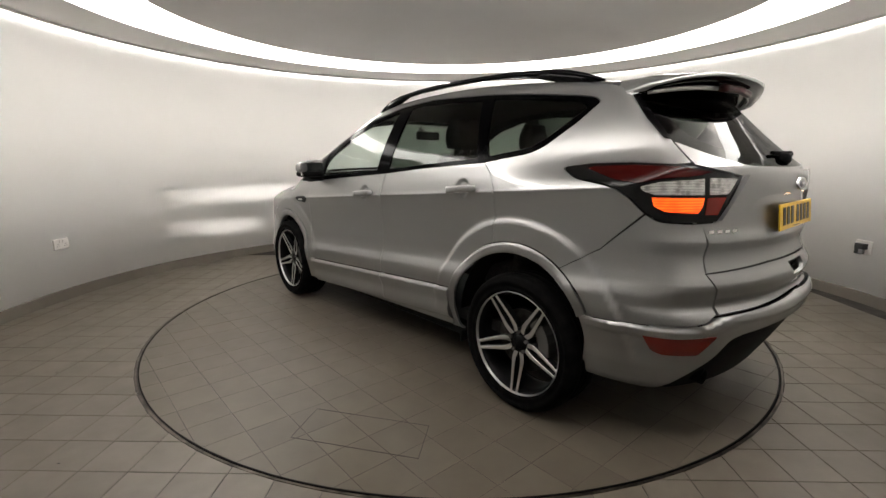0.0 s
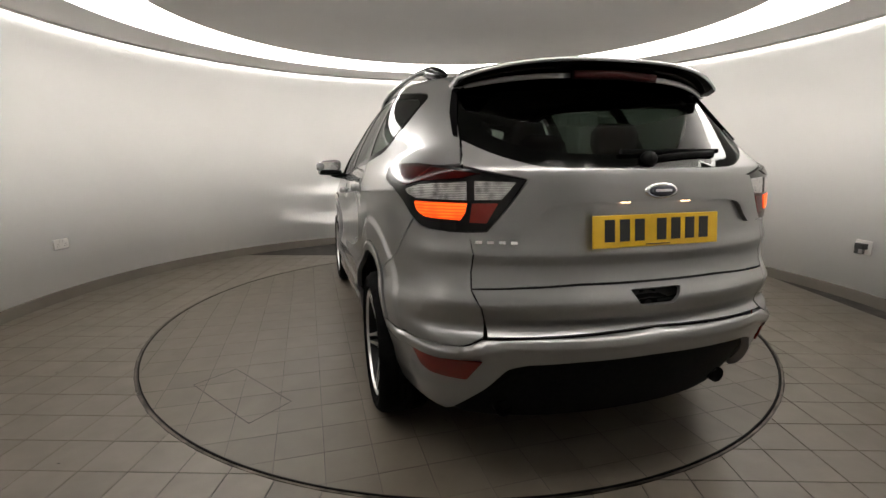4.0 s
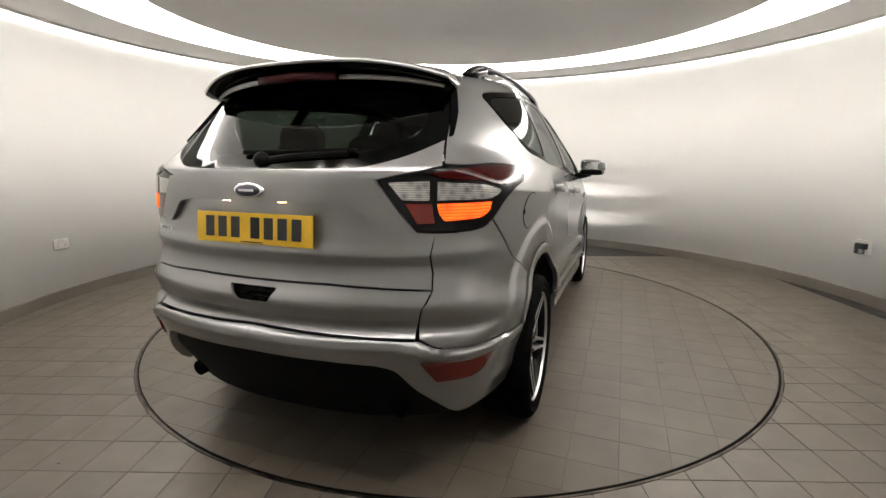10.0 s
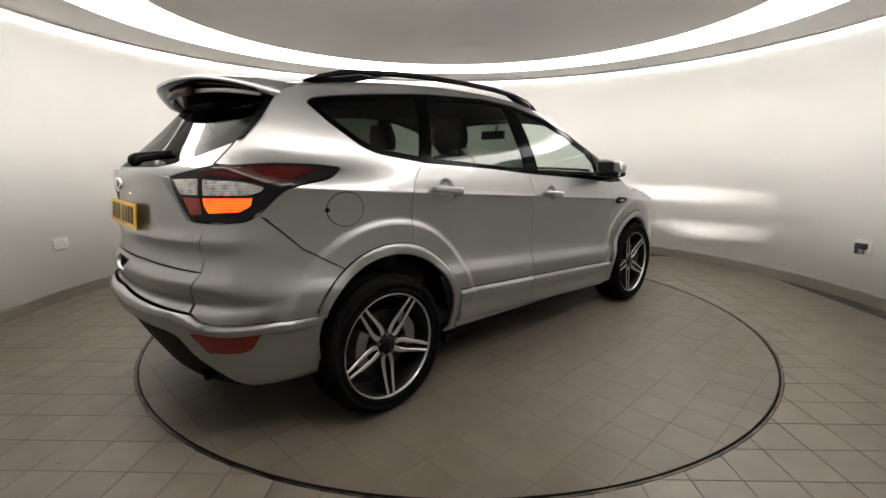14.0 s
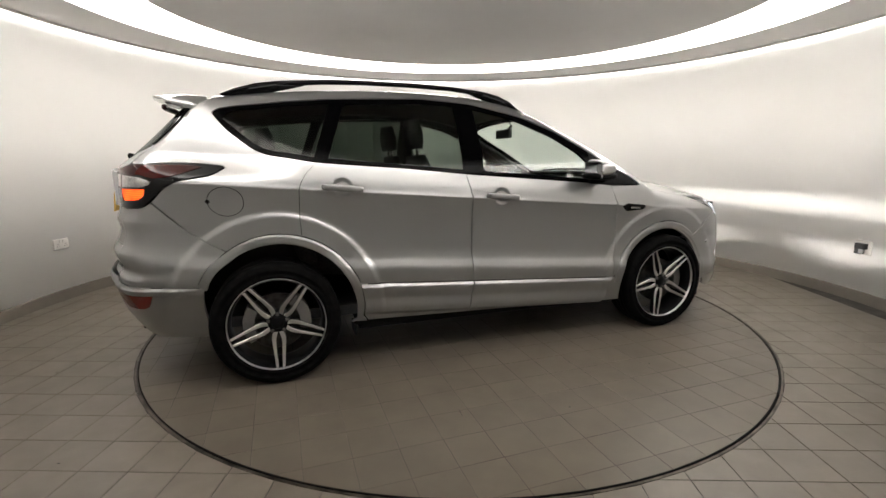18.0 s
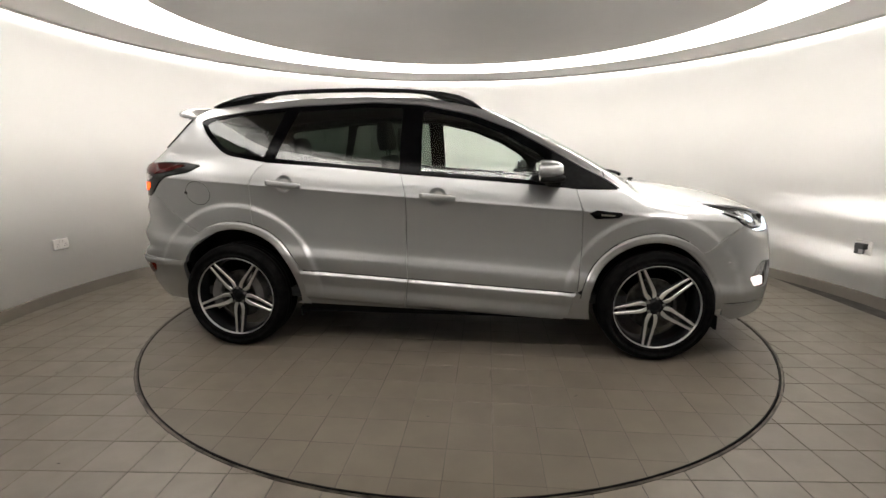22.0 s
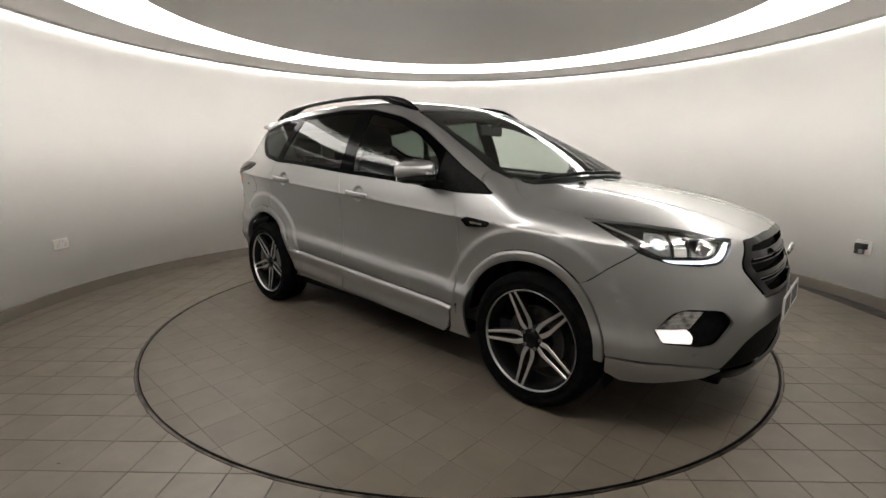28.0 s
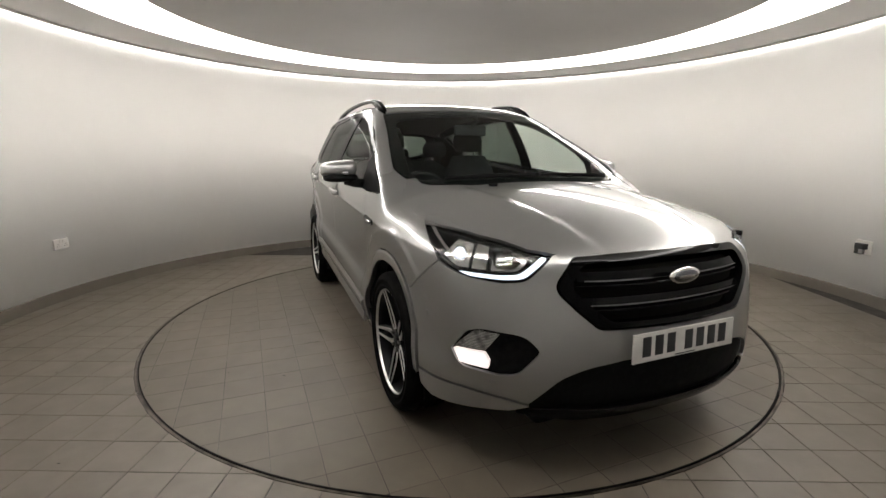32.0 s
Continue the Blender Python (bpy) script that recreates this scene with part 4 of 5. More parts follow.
panel("grille_surround", [(E1, 0.890), (2.200, 0.889), (2.095, 0.884, 0.015), (2.040, 0.782, 0.04), (2.102, 0.702), (2.162, 0.637, 0.02), (E1, 0.629), (E1, 0.650), (2.190, 0.656, 0.02), (2.130, 0.72), (2.080, 0.785, 0.03), (2.115, 0.860, 0.02), (2.200, 0.866), (E1, 0.868)], M_GLOSSBLACK, grille, middle=True, off=0.002, gap=0.0, r=0.0, thick=0.05, grid=0.025)
for z0, z1, e in ((0.835, 0.800, 2.10), (0.788, 0.782, 2.09), (0.742, 0.712, 2.115), (0.700, 0.693, 2.13)):
    panel("grille_bar", [(E1, z0), (e, z0 + 0.004), (e, z1 + 0.004), (E1, z1)], M_GLOSSBLACK, grille, middle=True, off=-0.014, gap=0.0, r=0.0, thick=0.03, grid=0.03)
    if z0 - z1 > 0.02:
        # paler metal strip stands in for the highlight along the bar's lower edge
        panel("bar_lip", [(E1, z1 + 0.004), (e + 0.02, z1 + 0.008), (e + 0.02, z1 + 0.003), (E1, z1 - 0.001)], M_LIP_GLINT, grille, middle=True, off=-0.010, gap=0.0, r=0.0, thick=0.01, grid=0.03)

# headlamps and fog lamps
PROJ = [(1.885, 0.846), (1.930, 0.844), (1.954, 0.872), (1.930, 0.897), (1.888, 0.902)]
PROJ_BED = [(1.868, 0.834), (1.945, 0.828), (1.985, 0.868), (1.955, 0.908), (1.872, 0.922)]


def beam(parent, x, y, z, dip, strength):
    """A dipped lamp: a thin lit filament in a dark box, with a shade that cuts the light off above."""
    m = pose(x, y, z, 0, dip, 0)
    bm = bmesh.new()
    for c, d in (((-0.075, 0, 0), (0.006, 0.07, 0.05)), ((-0.035, 0, 0.026), (0.076, 0.07, 0.004)), ((-0.035, 0, -0.026), (0.076, 0.07, 0.004)), ((-0.035, 0.036, 0), (0.076, 0.004, 0.05)), ((-0.035, -0.036, 0), (0.076, 0.004, 0.05)), ((0.0, 0, 0.0145), (0.003, 0.07, 0.025)), ((-0.008, 0, -0.0090), (0.003, 0.07, 0.009)), ((-0.008, 0, -0.0235), (0.003, 0.07, 0.005)), ((-0.045, 0, -0.0185), (0.003, 0.07, 0.017))):
        box(bm, *c, *d)
    part("beam_box", moved(bm, m), M_GAP, parent)
    bm = bmesh.new()
    box(bm, -0.066, 0, 0.0, 0.004, 0.036, 0.003)
    part("filament", moved(bm, m), glow("filament_glow", (1.0, 0.93, 0.86), strength), parent)


for s in (1, -1):
    hl = panel("headlamp", HEAD, M_LAMPBLACK, car, off=-0.022, holes=(PROJ_BED,), side=s, r=0.004, grid=0.025, gap=-0.002, thick=0.02, label="headlamp with lit white light strip")
    panel("lens_cover", HEAD, M_LAMPGLASS, hl, off=0.001, side=s, r=0.004, grid=0.025, thick=0.004)
    panel("daylight_strip", [(1.775, 0.822), (1.810, 0.808, 0.02), (1.905, 0.804), (1.962, 0.810, 0.03), (1.996, 0.853), (2.022, 0.884), (2.008, 0.888), (1.978, 0.857, 0.02), (1.950, 0.825, 0.02), (1.900, 0.819), (1.815, 0.821)], M_DRL, hl, off=-0.006, side=s, r=0.002, grid=0.02, gap=0.0, thick=0.015)
    panel("reflector_bowl", [(1.712, 0.880), (1.765, 0.838, 0.01), (1.804, 0.836), (1.812, 0.930), (1.748, 0.941, 0.01)], M_CLEARLENS, hl, off=-0.016, side=s, r=0.008, grid=0.02)
    panel("reflector_wing", [(1.812, 0.836), (1.857, 0.834), (1.864, 0.920), (1.822, 0.930)], M_CHROME, hl, off=-0.013, side=s, r=0.008, grid=0.02)
    panel("projector_bezel", [(1.868, 0.832), (1.945, 0.836, 0.02), (1.975, 0.880, 0.02), (1.945, 0.905), (1.874, 0.922)], M_CLEARLENS, hl, off=-0.014, holes=(PROJ,), side=s, r=0.01, grid=0.02)
    panel("projector_lens", [(1.885, 0.848), (1.930, 0.846), (1.952, 0.872), (1.930, 0.897), (1.888, 0.902)], M_LAMPGLASS, hl, off=-0.008, side=s, r=0.022, grid=0.015, thick=0.003)
    px, py, pz = lay([1.918], [0.872], "fan")[0]
    beam(hl, px - 0.03, s * py, 0.872, 1.0, BEAM_GLOW)
    panel("bulb", [(1.772 + 0.021 * math.cos(i * math.pi / 7), 0.889 + 0.023 * math.sin(i * math.pi / 7)) for i in range(14)], M_BEAM, hl, off=-0.008, side=s, r=0.0, grid=0.012, label="lit bluish projector lens")
    panel("bulb_ring", [(1.772 + 0.028 * math.cos(i * math.pi / 7), 0.889 + 0.030 * math.sin(i * math.pi / 7)) for i in range(14)], M_CHROME, hl, off=-0.012, side=s, r=0.0, grid=0.012)
    panel("marker_edge", [(1.552, 0.983), (1.610, 0.958), (1.680, 0.922), (1.728, 0.892), (1.736, 0.898), (1.690, 0.928), (1.615, 0.966), (1.558, 0.988)], M_CHROME, hl, off=-0.012, side=s, r=0.0, grid=0.02, gap=0.0, thick=0.004)
    fg = panel("fog_lamp", [(q[0], q[1]) for q in FOG], M_TRIM, car, off=-0.03, side=s, r=0.01, grid=0.03, gap=-0.004, thick=0.0, label="fog lamp in black bezel, lower half lit")
    panel("clear_lens", [(1.764, 0.526), (1.830, 0.612, 0.02), (1.905, 0.606), (1.862, 0.529)], M_CLEARLENS, fg, off=-0.006, side=s, r=0.004, grid=0.02, thick=0.02)
    panel("lit_lens", [(1.762, 0.520), (1.860, 0.525), (1.876, 0.492), (1.872, 0.462), (1.785, 0.468)], M_FOGLIT, fg, off=-0.006, side=s, r=0.006, grid=0.02, thick=0.02, label="glowing white lower lens")

for s in (1, -1):
    for u, v in ((1.655, 0.622), (1.885, 0.412)):
        panel("parking_sensor", [(u - 0.012, v), (u - 0.008, v + 0.009), (u, v + 0.012), (u + 0.008, v + 0.009), (u + 0.012, v), (u + 0.008, v - 0.009), (u, v - 0.012), (u - 0.008, v - 0.009)], M_SILVER, car, off=0.003, side=s, r=0.003, grid=0.02, thick=0.006)

# fuel flap, wing badges, door handles
flap = [(-1.508 + 0.066 * math.cos(i * math.pi / 10), 1.026 + 0.074 * math.sin(i * math.pi / 10)) for i in range(20)]
panel("fuel_flap_gap", [(-1.508 + 0.069 * math.cos(i * math.pi / 10), 1.026 + 0.077 * math.sin(i * math.pi / 10)) for i in range(20)], M_GAP, car, off=0.0012, side=-1, r=0.0, gap=0.0, thick=0.001)
panel("fuel_flap", flap, M_SILVER, car, off=0.0025, side=-1, r=0.0, gap=0.0, thick=0.003)
panel("fuel_flap_latch", [(-1.583, 1.028), (-1.576, 1.040), (-1.566, 1.034), (-1.566, 1.022), (-1.576, 1.016)], M_GAP, car, off=0.004, side=-1, r=0.003, gap=0.0, thick=0.002, grid=0.02)
for s in (1, -1):
    vent = panel("wing_badge", [(0.905, 0.922), (0.950, 0.940), (1.090, 0.926), (1.104, 0.915, 0.01), (1.082, 0.893), (0.945, 0.884)], M_GLOSSBLACK, car, off=0.006, side=s, r=0.006, grid=0.03, label="black wing badge with silver insert")
    panel("insert", [(0.972, 0.922), (1.060, 0.915), (1.054, 0.902), (0.976, 0.905)], M_CHROME, vent, off=0.009, side=s, r=0.003, grid=0.03)
    for hx, hz in HANDLES:
        bm = bmesh.new()
        tube(bm, [(hx - 0.108 + 0.216 * k / 8, s * (0.908 + 0.026 * math.sin(math.pi * k / 8) ** 0.4), hz + 0.012 - 0.020 * k / 8) for k in range(9)], 0.020, 0.036, taper=[0.75, 1, 1, 1, 1, 1, 1, 1, 0.75])
        part("door_handle", bm, M_SILVER, car, "body-coloured pull handle", smooth=True)


# roof rails
for s in (1, -1):
    bm = bmesh.new()
    ys = 0.578
    pr = [(-1.56, 1.585), (-1.48, 1.612), (-1.376, 1.640), (-1.277, 1.655), (-1.0, 1.677), (-0.776, 1.684), (-0.5, 1.684), (-0.22, 1.674), (-0.004, 1.654), (0.105, 1.632), (0.19, 1.598), (0.27, 1.55)]
    tube(bm, [(x, s * ys, z) for x, z in pr], 0.034, 0.026, taper=[0.5, 0.9, 1, 1, 1, 1, 1, 1, 1, 1, 0.9, 0.5])
    tube(bm, [(-1.54, s * ys, 1.578), (-1.40, s * ys, 1.612), (-1.28, s * ys, 1.640), (-1.12, s * ys, 1.660)], 0.036, 0.056, taper=[0.3, 0.95, 1, 0.35])
    tube(bm, [(0.25, s * ys, 1.552), (0.12, s * ys, 1.606), (0.02, s * ys, 1.636), (-0.10, s * ys, 1.658)], 0.036, 0.052, taper=[0.3, 0.95, 1, 0.35])
    part("roof_rail", bm, M_GLOSSBLACK, car, "black roof rail", smooth=True)

# spoiler
bm = bmesh.new()
NY = 28
rows = []
for i in range(NY + 1):
    y = -0.60 + 1.20 * i / NY
    q = abs(y) / 0.60
    zr = top_z(-1.60, min(abs(y), 0.585)) + 0.003 - 0.05 * max(0, q - 0.93) / 0.07
    xt, zt = -1.975 + 0.17 * q ** 2.4, 1.607 - 0.062 * q ** 3.2
    xa = -1.628 - 0.03 * (1 - q ** 2)
    rows.append([bm.verts.new(c) for c in ((xa, y, zr - 0.002), (0.5 * (xa + xt), y, 0.5 * (zr + zt) + 0.010), (xt + 0.03, y, zt + 0.004), (xt, y, zt - 0.004), (xt + 0.004, y, zt - 0.016), (xt + 0.04, y, zt - 0.030), (-1.815 + 0.10 * q ** 2.4, y, 1.550 - 0.035 * q ** 3), (-1.74, y, 1.540 - 0.03 * q ** 3), (xa + 0.01, y, zr - 0.03))])
for a, b in zip(rows, rows[1:]):
    for j in range(9):
        f = bm.faces.new((a[j], a[(j + 1) % 9], b[(j + 1) % 9], b[j]))
        f.material_index = 1 if j in (4, 5, 6) else 0
bm.faces.new(rows[0])
bm.faces.new(rows[-1][::-1])
bmesh.ops.recalc_face_normals(bm, faces=bm.faces)
spoiler = part("spoiler", bm, [M_SILVER, M_GLOSSBLACK], car, "silver roof spoiler with gloss black underside", smooth=True)
for s in (1, -1):
    bm = bmesh.new()
    tube(bm, [(-1.905 + 0.17 * (yy / 0.6) ** 2.4, s * yy, 1.549 - 0.045 * (yy / 0.6) ** 3.2) for yy in (0.185, 0.25, 0.32, 0.39, 0.45, 0.50, 0.54, 0.565)], 0.008, 0.020, taper=[0.9, 1, 1, 1, 1, 0.95, 0.85, 0.6])
    part("lower_blade", bm, M_SILVER, spoiler, "silver lower edge of the spoiler", smooth=True)
bm = bmesh.new()
tube(bm, [(-1.93 + 0.02 * abs(k) / 4, 0.045 * k, 1.553 - 0.001 * abs(k)) for k in range(-4, 5)], 0.03, 0.030)
part("brake_light", bm, M_REDBAR, spoiler, "dark red high-level brake light", smooth=True)

# door mirrors
for s in (1, -1):
    bm = bmesh.new()
    bmesh.ops.create_uvsphere(bm, u_segments=28, v_segments=18, radius=1.0)
    for v in bm.verts:
        x, y, z = v.co
        y = math.copysign(abs(y) ** 0.6, y)
        z = math.copysign(abs(z) ** 0.62, z)
        x = x if x > 0 else -0.35 * abs(x) ** 0.3
        z = z * (1 - 0.12 * (y + 1) * 0.5)
        v.co = Vector((0.645 + 0.105 * x - 0.03 * (y + 1) * 0.5, s * (0.985 + 0.105 * y), 1.182 + 0.052 * z - 0.008 * y))
    bmesh.ops.recalc_face_normals(bm, faces=bm.faces)
    mirror = part("door_mirror", bm, M_SILVER, car, "silver door mirror with black base", smooth=True)
    bm = bmesh.new()
    bmesh.ops.create_uvsphere(bm, u_segments=24, v_segments=14, radius=1.0)
    for v in bm.verts:
        x, y, z = v.co
        v.co = Vector((0.648 + 0.098 * x, s * (0.975 + 0.100 * math.copysign(abs(y) ** 0.6, y)), 1.130 + 0.026 * math.copysign(abs(z) ** 0.6, z)))
    part("lower_shell", bm, M_TRIM, mirror, "black lower shell", smooth=True)
    bm = bmesh.new()
    tube(bm, [(0.70, s * 0.845, 1.095), (0.69, s * 0.90, 1.10), (0.67, s * 0.95, 1.115)], 0.09, 0.05)
    part("arm", bm, M_TRIM, mirror, smooth=True)
    bm = bmesh.new()
    box(bm, 0.592, s * 0.985, 1.168, 0.008, 0.178, 0.098, 0.003)
    part("glass", bm, M_CHROME, mirror, "mirror glass")
    bm = bmesh.new()
    tube(bm, [(0.746 - 0.016 * k - 0.006 * k * k, s * (0.945 + 0.034 * k), 1.158 + 0.001 * k) for k in range(5)], 0.016, 0.018)
    part("indicator_strip", bm, M_CLEARLENS, mirror, smooth=True)

# wheels
def build_wheel():
    w = new("wheel")
    bm = bmesh.new()
    R = WHEEL_R
    lathe(bm, [(0.258, -0.105), (0.270, -0.116), (0.300, -0.121), (0.328, -0.114), (0.342, -0.096), (R, -0.070), (R, -0.040), (R - 0.007, -0.038), (R - 0.007, -0.030), (R, -0.028), (R, 0.0), (R - 0.007, 0.002), (R - 0.007, 0.010), (R, 0.012), (R, 0.040), (R - 0.007, 0.042), (R - 0.007, 0.050), (R, 0.052), (R, 0.072), (0.342, 0.096), (0.328, 0.114), (0.318, 0.117), (0.316, 0.121), (0.300, 0.1215), (0.298, 0.118), (0.280, 0.117), (0.278, 0.120), (0.270, 0.117), (0.258, 0.105)], 96)
    part("tyre", bm, M_RUBBER, w, "black low-profile tyre", smooth=True)
    bm = bmesh.new()
    lathe(bm, [(0.262, -0.10), (0.252, -0.09), (0.243, -0.05), (0.238, 0.05), (0.243, 0.085), (0.255, 0.099)], 72)
    rim = part("rim", bm, M_DARKALLOY, w, "black rim with machined silver spokes", smooth=True)
    bm = bmesh.new()
    lathe(bm, [(0.254, 0.096), (0.2565, 0.1095), (0.2585, 0.1110), (0.2608, 0.110), (0.262, 0.100)], 96)
    part("rim_flange", bm, M_ALLOY, rim, "machined silver rim edge", smooth=True)
    # twin spokes
    def bar(lift, widen, y_in, y_out):
        b = bmesh.new()
        for q in (-1, 1):
            pts = [(0.052, q * 0.0140, 0.0), (0.066, q * 0.0200, 0.0), (0.088, q * 0.0255, 0.0), (0.115, q * 0.0262, 0.0), (0.15, q * 0.0240, 0.0), (0.20, q * 0.0205, 0.0), (0.251, q * 0.0172, 0.0)]
            wd = [0.020, 0.0215, 0.0200, 0.0165, 0.0135, 0.0115, 0.0105]
            top = []
            for (rr, tt, _), ww in zip(pts, wd):
                f = (rr - 0.052) / 0.199
                yy = y_in + (y_out - y_in) * f ** 1.3 + lift
                ww = ww + widen
                top.append([(tt - ww / 2, yy, rr), (tt + ww / 2, yy, rr), (tt + ww / 2 + 0.002, yy - (0.035 if not lift else 0.002), rr), (tt - ww / 2 - 0.002, yy - (0.035 if not lift else 0.002), rr)])
            rings = [[b.verts.new(c) for c in t] for t in top]
            for m0, m1 in zip(rings, rings[1:]):
                for j in range(4):
                    b.faces.new((m0[j], m0[(j + 1) % 4], m1[(j + 1) % 4], m1[j]))
            b.faces.new(rings[0][::-1])
            b.faces.new(rings[-1])
        bmesh.ops.recalc_face_normals(b, faces=b.faces)
        return b
    body_me = finish("spoke", bar(0.0, 0.003, 0.072, 0.100), M_DARKALLOY)
    face_me = finish("spoke_face", bar(0.0015, 0.0, 0.072, 0.100), M_ALLOY)
    for k in range(5):
        sp = new("spoke", body_me)
        sp.parent = rim
        sp.matrix_basis = pose(0, 0, 0, 0, 180 + 72 * k, 0)
        fc = new("spoke_face", face_me)
        fc.parent = rim
        fc.matrix_basis = pose(0, 0, 0, 0, 180 + 72 * k, 0)
    bm = bmesh.new()
    lathe(bm, [(0.074, 0.02), (0.074, 0.064), (0.066, 0.071), (0.036, 0.068), (0.033, 0.074), (0.028, 0.078), (0.0005, 0.079)], 40)
    part("hub", bm, M_DARKALLOY, rim, smooth=True)
    bm = bmesh.new()
    bmesh.ops.create_cone(bm, segments=6, radius1=0.0105, radius2=0.0085, depth=0.022, cap_ends=True, matrix=pose(0, 0.072, 0, 90))
    nut = finish("wheel_nut", bm, M_CALIPER)
    for k in range(5):
        nt = new("wheel_nut", nut)
        nt.parent = rim
        a = radians(90 + 72 * k)
        nt.matrix_basis = pose(0.052 * math.cos(a), 0, 0.052 * math.sin(a))
    bm = bmesh.new()
    lathe(bm, [(0.06, 0.030), (0.160, 0.030), (0.160, 0.005), (0.06, 0.005)], 64)
    part("brake_disc", bm, M_DISC, w, smooth=False)
    return w


def caliper_mesh():
    bm = bmesh.new()
    for k in range(5):
        a = radians(-28 + 14 * k)
        box(bm, 0, 0, 0, 0.06, 0.09, 0.045, 0.006, pose(0, 0.03, 0, 0, -math.degrees(a), 0) @ Matrix.Translation((0.150, 0, 0)))
    return finish("caliper", bm, M_CALIPER)


base_wheel = build_wheel()
CAL = caliper_mesh()
first = True
for wx in (-WHEEL_X, WHEEL_X):
    for s in (1, -1):
        m = pose(wx, s * 0.786, WHEEL_R, 0, 0, 0 if s > 0 else 180) @ pose(0, 0, 0, 0, -11 if wx > 0 > s else 0, 0)
        if first:
            base_wheel.matrix_basis = m
            w = base_wheel
            first = False
        else:
            w = copy_thing(base_wheel, m)
        w.parent = car
        cl = new("caliper", CAL)
        cl.parent = w
        cl.matrix_basis = pose(0, 0, 0, 0, 200 if (wx < 0) == (s > 0) else 0 if wx < 0 else 170, 0)

# wheel wells and underside
for cx, cz, ro_, ri_ in (ARCH_F, ARCH_R):
    for s in (1, -1):
        bm = bmesh.new()
        ang = [radians(-9 + 198 * k / 24) for k in range(25)]
        r0 = ro_ - 0.012
        outer = [bm.verts.new((cx + r0 * math.cos(a), s * (0.80 if abs(cx + r0 * math.cos(a)) < 1.60 else 0.70), cz + r0 * math.sin(a))) for a in ang]
        mid = [bm.verts.new((cx + r0 * math.cos(a), s * 0.50, cz + r0 * math.sin(a))) for a in ang]
        cen = bm.verts.new((cx, s * 0.50, cz - 0.05))
        for k in range(24):
            bm.faces.new((outer[k], outer[k + 1], mid[k + 1], mid[k]))
            bm.faces.new((mid[k], mid[k + 1], cen))
        part("wheel_well", bm, M_LINER, car)
for nm, c, d in (("floor_pan", (0, 0, 0.275), (1.78, 1.62, 0.09)), ("front_undertray", (1.70, 0, 0.30), (0.84, 1.10, 0.12)), ("rear_undertray", (-1.62, 0, 0.36), (0.84, 1.06, 0.14)), ("front_subframe", (1.09, 0, 0.305), (0.40, 0.98, 0.14)), ("rear_subframe", (-1.05, 0, 0.325), (0.36, 0.98, 0.14))):
    bm = bmesh.new()
    box(bm, *c, *d, 0.02)
    part(nm, bm, M_LINER, car)
for s in (1, -1):
    bm = bmesh.new()
    lathe(bm, [(0.028, -0.10), (0.032, -0.10), (0.034, 0.0), (0.032, 0.001), (0.029, -0.09), (0.001, -0.09)], 24)
    moved(bm, pose(-2.07, s * 0.50, 0.315, 0, 0, 90))
    part("exhaust_tip", bm, M_TRIM, car, "dark exhaust tip", smooth=True)
    bm = bmesh.new()
    box(bm, -0.915, s * 0.78, 0.245, 0.012, 0.14, 0.06, 0.003)
    part("rear_air_deflector", bm, M_TRIM, car)
    bm = bmesh.new()
    box(bm, 1.715, s * 0.79, 0.245, 0.014, 0.12, 0.09, 0.005)
    part("front_air_deflector", bm, M_TRIM, car)


# ---- cabin, seen through the glass ----
both("side_trim", [(sx(x), z) if abs(x) > 1 else (x, z) for x, z in ((-1.62, 0.93), (-1.62, 1.20), (-1.38, 1.235), (-1.10, 1.212), (-0.613, 1.176), (-0.227, 1.139), (0.245, 1.104), (0.646, 1.073), (1.0, 1.04), (1.0, 0.80), (0.90, 0.70), (0.85, 0.36), (-0.82, 0.36), (-0.85, 0.62), (-0.98, 0.83), (-1.15, 0.92))], M_CABIN, car, off=-0.06, r=0.0, gap=0.0, grid=0.1, thick=0.02)
both("pillar_trim", [*SIDE_TOP, (-1.715, 1.555), (-1.80, 1.515), (-1.84, 1.405), (-1.872, 1.305), (-1.885, 1.15), (-1.6, 1.15), (-1.38, 1.24), *DLO_LOW, *DLO_TOP[:-1]], M_CABIN, car, off=-0.03, r=0.0, gap=0.0, grid=0.08, thick=0.01)
panel("headliner", [(0.362, 0.0), (0.350, 0.30), (0.298, 0.60), (0.1, 0.60), (-1.2, 0.60), (-1.72, 0.60), (-1.78, 0.30), (-1.80, 0.0)], M_HEADLINER, car, "top", middle=True, off=-0.035, r=0.0, gap=0.0, grid=0.12, thick=0.0)
panel("tailgate_trim", [(E0, 0.70), (-1.95, 0.70), (-1.92, 1.19), (-2.10, 1.19), (E0, 1.19)], M_CABIN, car, middle=True, off=-0.05, r=0.0, gap=0.0, grid=0.12, thick=0.0)
bm = bmesh.new()
box(bm, -0.25, 0, 0.36, 2.9, 1.60, 0.06)
part("cabin_floor", bm, M_CABIN, car)
bm = bmesh.new()
tube(bm, [(0.98, -0.76, 0.93), (0.96, -0.4, 0.955), (0.95, 0.0, 0.96), (0.96, 0.4, 0.955), (0.98, 0.76, 0.93)], 0.56, 0.26)
dash = part("dashboard", bm, M_CABIN, car, "black moulded dashboard", smooth=False)
bm = bmesh.new()
tube(bm, [(0.66, -0.22, 1.045), (0.655, -0.37, 1.075), (0.66, -0.52, 1.045)], 0.16, 0.07)
part("instrument_hood", bm, M_CABIN, dash, smooth=True)
bm = bmesh.new()
box(bm, 1.12, 0, 0.62, 0.06, 1.5, 0.7)
part("bulkhead", bm, M_LINER, car)
bm = bmesh.new()
